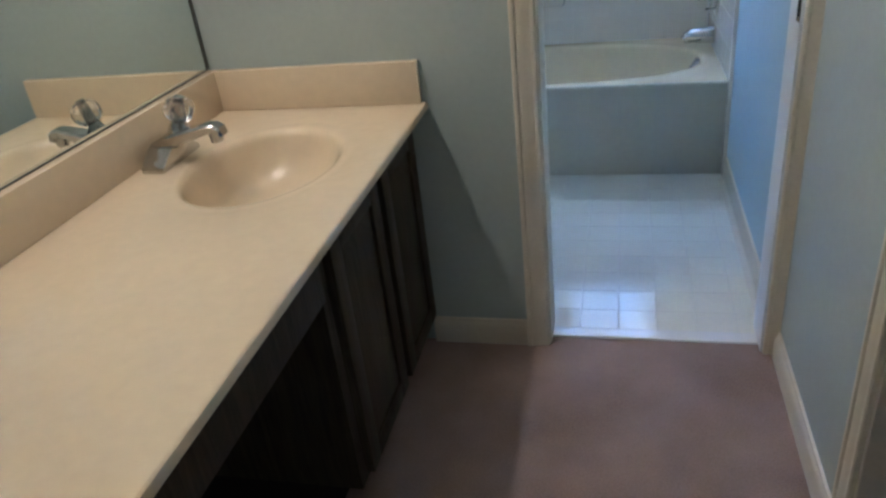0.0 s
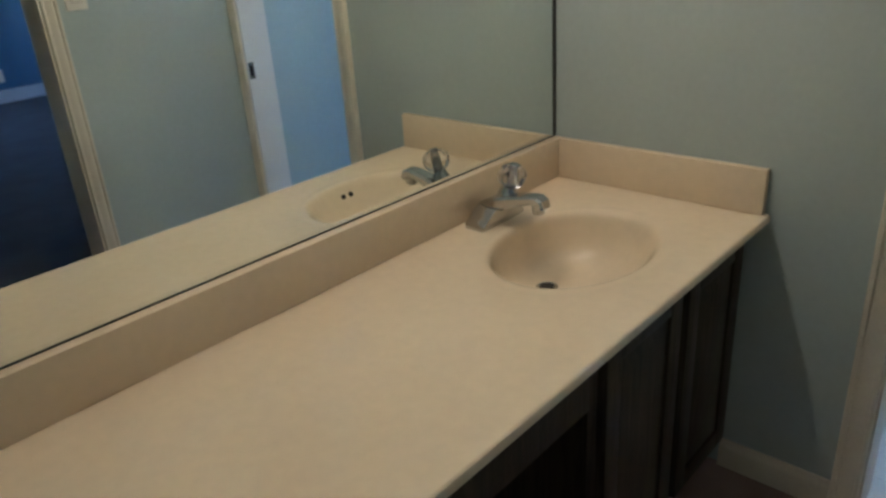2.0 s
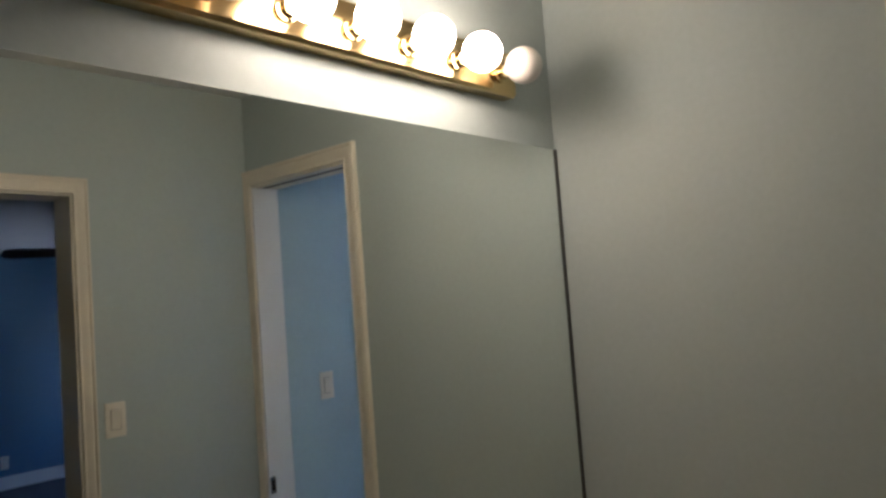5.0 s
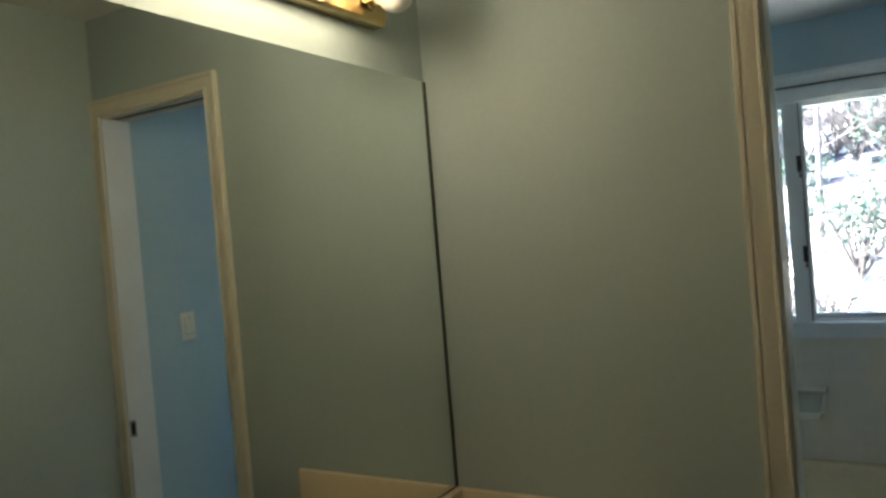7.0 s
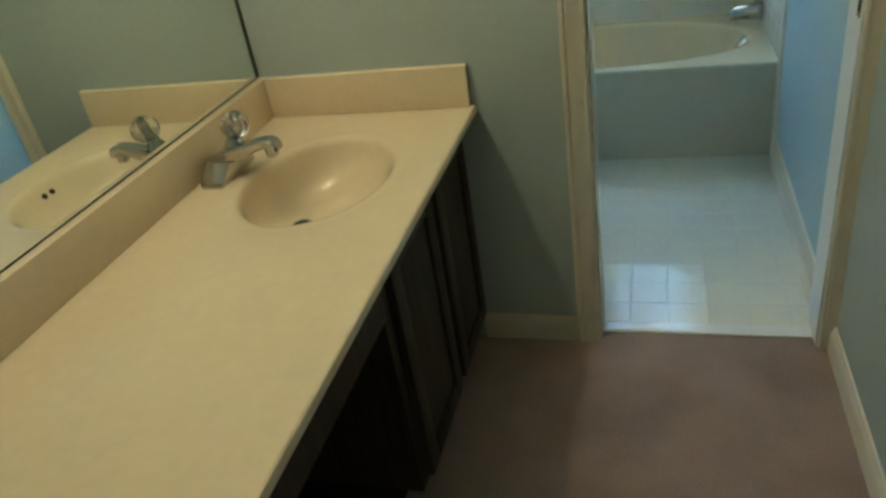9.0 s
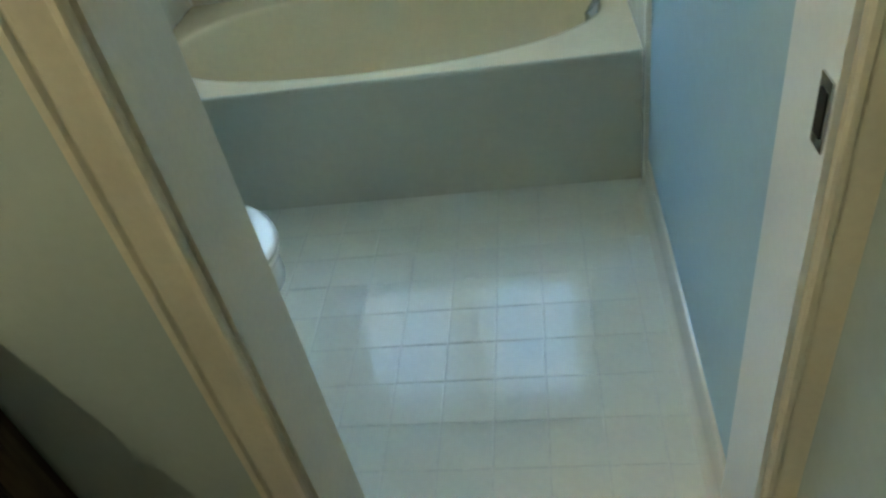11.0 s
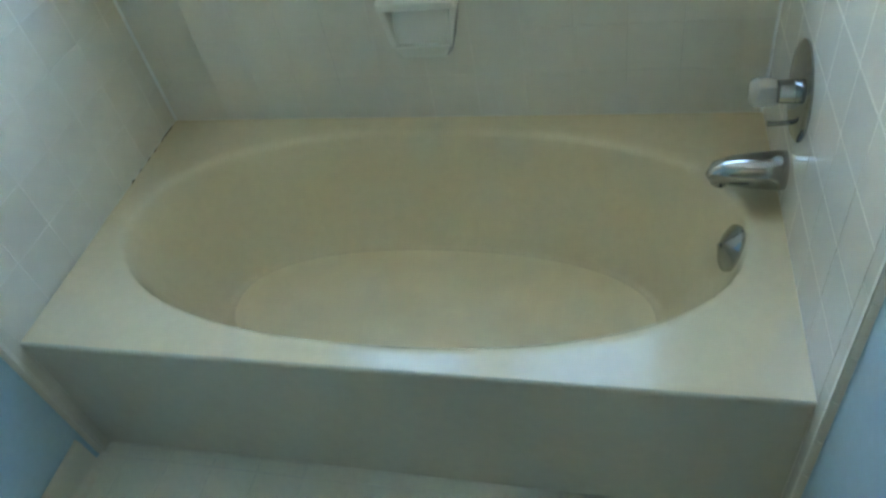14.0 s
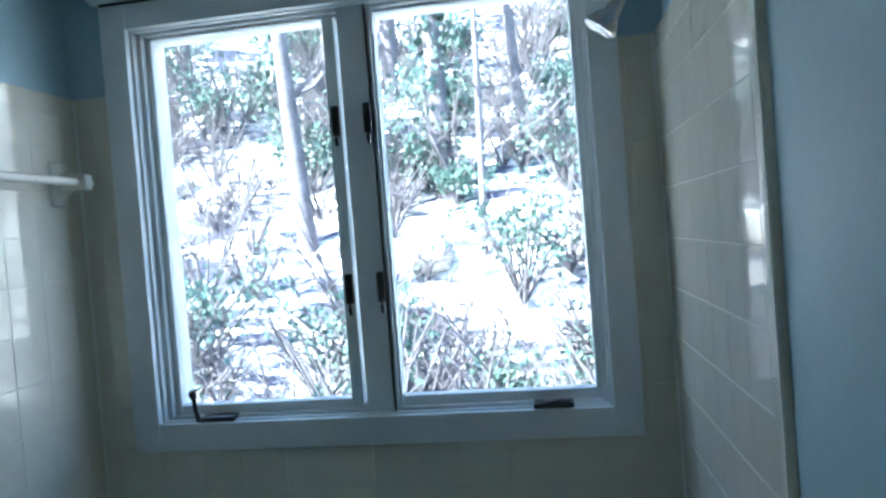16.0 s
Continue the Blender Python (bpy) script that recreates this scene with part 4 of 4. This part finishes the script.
structure("ground", ground, LITTER, "steep sunlit bank of pale leaf litter with painted shadow streaks behind the house", "ground", 60)


def bank(x, y):
    up = -1.2 + max(0, y - 3.2) * 0.62 if y < 22 else -1.2 + 18.8 * 0.62 + (y - 22) * 0.15
    return up + 0.7 * noise.noise((x * 0.35, y * 0.35, 0)) + 0.25 * noise.noise((x * 1.3, y * 1.3, 4))


rnd = random.Random(11)


def leaves(bm, at, spread, count, size):
    for _ in range(count):
        p = Vector(at) + Vector((rnd.gauss(0, spread[0]), rnd.gauss(0, spread[1]), rnd.gauss(0, spread[2])))
        m = Euler((rnd.uniform(0, 6.3), rnd.uniform(0, 6.3), rnd.uniform(0, 6.3))).to_matrix()
        s = size * rnd.uniform(0.6, 1.4)
        vs = [bm.verts.new(p + m @ Vector(c) * s) for c in ((-0.5, 0, 0), (0, -0.38, 0.08), (0.6, 0, 0), (0, 0.38, 0.08))]
        bm.faces.new(vs)


def tree(x, y, h, r, lean, ivy):
    z = bank(x, y) - 0.2
    t = thing("tree", (x, y, z), "bare grey tree with ivy on its trunk" if ivy else "bare leafless grey tree on the bank", "tree", "trees on the bank")
    bm = bmesh.new()
    trunk = [(x + lean * k + 0.08 * noise.noise((x, k * 1.7, 3)), y + 0.06 * noise.noise((y, k * 2, 8)), z + h * k) for k in [i / 8 for i in range(9)]]
    tube(bm, trunk, [r * (1 - 0.75 * i / 8) for i in range(9)], 10)
    part("trunk", bm, BARK, t, "", 60)
    for b in range(int(7 + h)):
        bm = bmesh.new()
        k = rnd.uniform(0.25, 1.0)
        p = Vector(trunk[min(8, int(k * 8))])
        d = Vector((rnd.uniform(-1, 1), rnd.uniform(-1, 1), rnd.uniform(0.1, 0.9))).normalized()
        ln = h * rnd.uniform(0.12, 0.3)
        q1, q2 = p + d * ln * 0.5, p + d * ln + Vector((0, 0, ln * 0.2))
        tube(bm, [p, q1, q2], [r * 0.28, r * 0.18, r * 0.06], 6)
        for _ in range(3):
            e = q1 + Vector((rnd.uniform(-1, 1), rnd.uniform(-1, 1), rnd.uniform(0, 1))) * ln * 0.5
            tube(bm, [q1, e], [r * 0.10, r * 0.03], 5)
        part("limb", bm, BARK, t, "", 60)
    if ivy:
        bm = bmesh.new()
        for k in range(40):
            u = rnd.uniform(0.02, 0.8)
            p = trunk[min(8, int(u * 8))]
            leaves(bm, p, (r * 1.6, r * 1.2, h * 0.06), 26, 0.10)
        part("ivy", bm, LEAF, t, "dark green ivy leaves", 0)
    return t


for s_, y_, h_, r_, ln_, iv_ in ((-0.332, 7.5, 7, 0.11, -0.5, False), (-0.140, 8.2, 8, 0.12, -0.3, True), (-0.204, 10.5, 8, 0.13, 0.1, False), (-0.285, 11.5, 9, 0.15, 0.0, True),
                             (-0.56, 9.0, 7, 0.06, 0.4, True), (-0.50, 12.0, 8, 0.12, 0.2, False), (-0.36, 9.5, 7, 0.08, -0.2, True), (-0.03, 9.0, 7, 0.07, -0.3, False),
                             (0.04, 12.0, 8, 0.10, 0.2, True), (-0.10, 7.0, 5, 0.04, 0.2, False), (-0.62, 14.0, 9, 0.16, 0.3, False), (-0.40, 15.0, 9, 0.14, 0.2, False),
                             (-0.75, 10.0, 8, 0.12, 0.3, False), (0.12, 8.0, 7, 0.08, 0.2, False), (0.20, 13.0, 8, 0.12, 0.2, False)):
    tree(1.2 + s_ * y_, y_, h_, r_, ln_, iv_)


def shrub(x, y, h, leafy):
    z = bank(x, y) - 0.05
    t = thing("shrub", (x, y, z), "leafy evergreen shrub growing on the bank" if leafy else "bare twiggy shrub on the bank", "shrub", "shrubs on the bank")
    bm = bmesh.new()
    tips = []
    for _ in range(16):
        a = rnd.uniform(0, 6.28)
        d = Vector((math.cos(a) * 0.5, math.sin(a) * 0.5, rnd.uniform(0.7, 1.3)))
        p0 = Vector((x, y, z))
        p1 = p0 + d * h * 0.5 + Vector((rnd.gauss(0, 0.05), rnd.gauss(0, 0.05), 0))
        p2 = p0 + d * h + Vector((rnd.gauss(0, 0.1), rnd.gauss(0, 0.1), -0.1 * h))
        tube(bm, [p0, p1, p2], [0.014, 0.010, 0.004], 5)
        for _ in range(3):
            e = p1 + Vector((rnd.gauss(0, 0.2), rnd.gauss(0, 0.2), rnd.uniform(0, 0.3))) * h
            tube(bm, [p1, e], [0.006, 0.002], 4)
            tips.append(e)
        tips.append(p2)
    part("stems", bm, BARK, t, "", 60)
    if leafy:
        bm = bmesh.new()
        for p in tips:
            leaves(bm, p, (h * 0.10, h * 0.10, h * 0.10), 14, 0.05)
        part("foliage", bm, LEAF, t, "glossy green leaves", 0)


for _ in range(240):
    yy = rnd.uniform(4.2, 14)
    shrub(rnd.uniform(-0.80, 0.22) * yy + 1.2, yy, rnd.uniform(0.35, 1.2), rnd.random() < 0.15)

for _ in range(26):
    yy = rnd.uniform(5, 16)
    xx = rnd.uniform(-0.8, 0.2) * yy + 1.2
    rr = rnd.uniform(0.15, 0.5)
    bm = bmesh.new()
    bmesh.ops.create_icosphere(bm, subdivisions=2, radius=rr)
    for v in bm.verts:
        v.co *= 1 + 0.35 * noise.noise(v.co * (1.5 / rr) + Vector((xx, yy, 0)))
        v.co.z *= 0.6
        v.co += Vector((xx, yy, bank(xx, yy)))
    tagged(part("boulder", bm, ROCK, None, "", 40), "pale sunlit boulder on the bank", "rock", "boulders on the bank")

# ---------------------------------------------------------------- tiles
P = 0.1128
def tile_mesh(name, w, h, axis, sign, mat, t=0.006, b=0.0011):
    """A pillowed tile centred on its origin: w across, h up, its face towards sign along axis."""
    def to(a, c, d):
        return {'x': (sign * d, a, c), 'y': (a, sign * d, c), 'z': (a, c, d)}[axis]
    bm = bmesh.new()
    r0 = [to(sa * w / 2, sc * h / 2, -t) for sa, sc in ((-1, -1), (1, -1), (1, 1), (-1, 1))]
    r1 = [to(sa * w / 2, sc * h / 2, -b) for sa, sc in ((-1, -1), (1, -1), (1, 1), (-1, 1))]
    r2 = [to(sa * (w / 2 - b), sc * (h / 2 - b), 0) for sa, sc in ((-1, -1), (1, -1), (1, 1), (-1, 1))]
    loft(bm, [r0, r1, r2], True, False, True)
    return finish(name, bm, mat, 0)


_cache = {}
def lay(axis, sign, mat, parent, a0, a1, c0, c1, face, name="tile", gap=0.0013, lean=0.0):
    """Lay one tile cut to a0..a1 by c0..c1 in the plane at face."""
    w, h = a1 - a0 - gap, c1 - c0 - gap
    if w < 0.012 or h < 0.012:
        return
    key = (axis, sign, round(w, 4), round(h, 4), mat.name)
    if key not in _cache:
        _cache[key] = tile_mesh(name, w, h, axis, sign, mat)
    ob = new(name, _cache[key])
    a, c = (a0 + a1) / 2, (c0 + c1) / 2
    j = rnd.uniform(-0.00012, 0.00012)
    at = {'x': (face + j, a, c), 'y': (a, face + j, c), 'z': (a, c, face + j)}[axis]
    ob.parent = parent
    ob.matrix_parent_inverse = Matrix.Translation(-parent.location)
    ob.location = at
    if axis != 'z':
        skew = lean + rnd.uniform(-0.0009, 0.0009)
        ob.rotation_euler = (rnd.uniform(-0.0009, 0.0009) if axis == 'y' else 0, rnd.uniform(-0.0009, 0.0009) if axis == 'x' else 0, skew)


def cuts(lo, hi, start):
    """Joint positions between lo and hi on the grid through start."""
    k = math.ceil((lo - start) / P - 1e-6)
    out = [lo]
    while start + k * P < hi - 1e-6:
        if start + k * P > lo + 0.01:
            out.append(start + k * P)
        k += 1
    return out + [hi]


gx, gy = cuts(BX0 + 0.024, BX1 - 0.024, 1.070), cuts(0.0785, TF - 0.002, 0.183)
for xa, xb in zip(gx, gx[1:]):
    for ya, yb in zip(gy, gy[1:]):
        lay('z', 1, FLOOR_TILE, bath_floor, xa, xb, ya, yb, 0.0, gap=0.0024)

TT = 1.835      # top of the field tile
sur_l = structure("wall_tile_left", boxes((BX0 + 0.0005, 1.202, 0.0, TX0 - 0.0008, TB + 0.0115, 1.885)), WALL_GROUT, "off white square tile surround at the foot of the tub", "tile wall")
bm = boxes((TX1 + 0.0008, 1.202, 0.0, BX1 - 0.0005, TB + 0.0115, 1.885))
for v in bm.verts:
    if v.co.x < TX1 + 0.002:
        v.co.x -= SKEW * (v.co.y - SY0)
sur_r = structure("wall_tile_right", bm, WALL_GROUT, "off white square tile surround beside the valve", "tile wall")
sur_b = structure("wall_tile_back", boxes((TX0 - 0.002, TB + 0.0008, TZ - 0.02, OX0 + 0.03, TB + 0.0115, 1.885), (OX1 - 0.03, TB + 0.0008, TZ - 0.02, TX1 + 0.002, TB + 0.0115, 1.885),
                                         (OX0 + 0.03, TB + 0.0008, TZ - 0.02, OX1 - 0.03, TB + 0.0115, OZ0 + 0.03)), WALL_GROUT, "off white square tile surround under the window", "tile wall")
zs = cuts(TZ + 0.002, TT, 0.737)
ys = cuts(SY0, TB, SY0)
for za, zb in zip(zs, zs[1:]):
    for ya, yb in zip(ys, ys[1:]):
        lay('x', 1, TILE, sur_l, ya, yb, za, zb, TX0)
        lay('x', -1, TILE, sur_r, ya, yb, za, zb, TX1 - SKEW * ((ya + yb) / 2 - SY0), lean=SKEW)
xs = cuts(TX0, TX1, 1.173)
for za, zb in zip(zs, zs[1:]):
    for xa, xb in zip(xs, xs[1:]):
        if zb <= OZ0 + 0.0001:
            lay('y', -1, TILE, sur_b, xa, xb, za, zb, TB)
        elif za < OZ0 and xb > OX0 and xa < OX1:
            lay('y', -1, TILE, sur_b, xa, xb, za, OZ0 - 0.001, TB)
            if xa < OX0:
                lay('y', -1, TILE, sur_b, xa, OX0, OZ0 - 0.001, zb, TB)
            if xb > OX1:
                lay('y', -1, TILE, sur_b, OX1, xb, OZ0 - 0.001, zb, TB)
        elif xb <= OX0 or xa >= OX1:
            lay('y', -1, TILE, sur_b, xa, xb, za, zb, TB)
        elif xa < OX0:
            lay('y', -1, TILE, sur_b, xa, OX0, za, zb, TB)
        elif xb > OX1:
            lay('y', -1, TILE, sur_b, OX1, xb, za, zb, TB)
# bullnose caps along the top and down the front edges
yc = cuts(1.202, TB, SY0 + P * 0.7)
for i, (ya, yb) in enumerate(zip(yc, yc[1:])):
    lay('x', 1, TILE, sur_l, ya, yb, TT, 1.885, TX0)
    lay('x', -1, TILE, sur_r, ya, yb, TT, 1.885, TX1 - SKEW * ((ya + yb) / 2 - SY0), lean=SKEW)
lay('y', -1, TILE, sur_b, TX0, OX0, TT, 1.885, TB)
lay('y', -1, TILE, sur_b, OX1, TX1, TT, 1.885, TB)
CAULK = material("white caulk", (0.80, 0.80, 0.76), 0.4, vary=0.03)
for nm, cx in (("trim_caulk_left", TX0), ("trim_caulk_right", TX1 - SKEW * (TB - SY0))):
    sgn = 1 if cx < 0.5 else -1
    bm = bmesh.new()
    loft(bm, [[(cx + sgn * 0.0004, TB - 0.0004, z), (cx + sgn * 0.006, TB - 0.0006, z), (cx + sgn * 0.002, TB - 0.002, z), (cx + sgn * 0.0006, TB - 0.006, z)] for z in (TZ + 0.001, 1.883)], True, True, True)
    structure(nm, bm, CAULK, "white caulk bead in the tiled corner", "caulk", 40)
zc = cuts(0.004, TT, 0.737 - P * 1.5)


def bullnose(parent, face, sign, za, zb):
    bm = bmesh.new()
    back = BX0 if sign > 0 else BX1
    prof = [(SY0 - 0.001, face), (1.220, face), (1.210, face - sign * 0.001), (1.202, face - sign * 0.004), (1.197, face - sign * 0.009), (1.196, back + sign * 0.0008), (SY0 - 0.001, back + sign * 0.0008)]
    loft(bm, [[(px, py, z) for py, px in prof] for z in (za + 0.001, zb - 0.001)], True, True, True)
    ob = part("bullnose_tile", bm, TILE, parent, "rounded edge tile", 50)
    ob.matrix_parent_inverse = Matrix.Identity(4)


for za, zb in zip(zc[::1], zc[1:]):
    bullnose(sur_l, TX0, 1, za, zb)
    bullnose(sur_r, TX1, -1, za, zb)
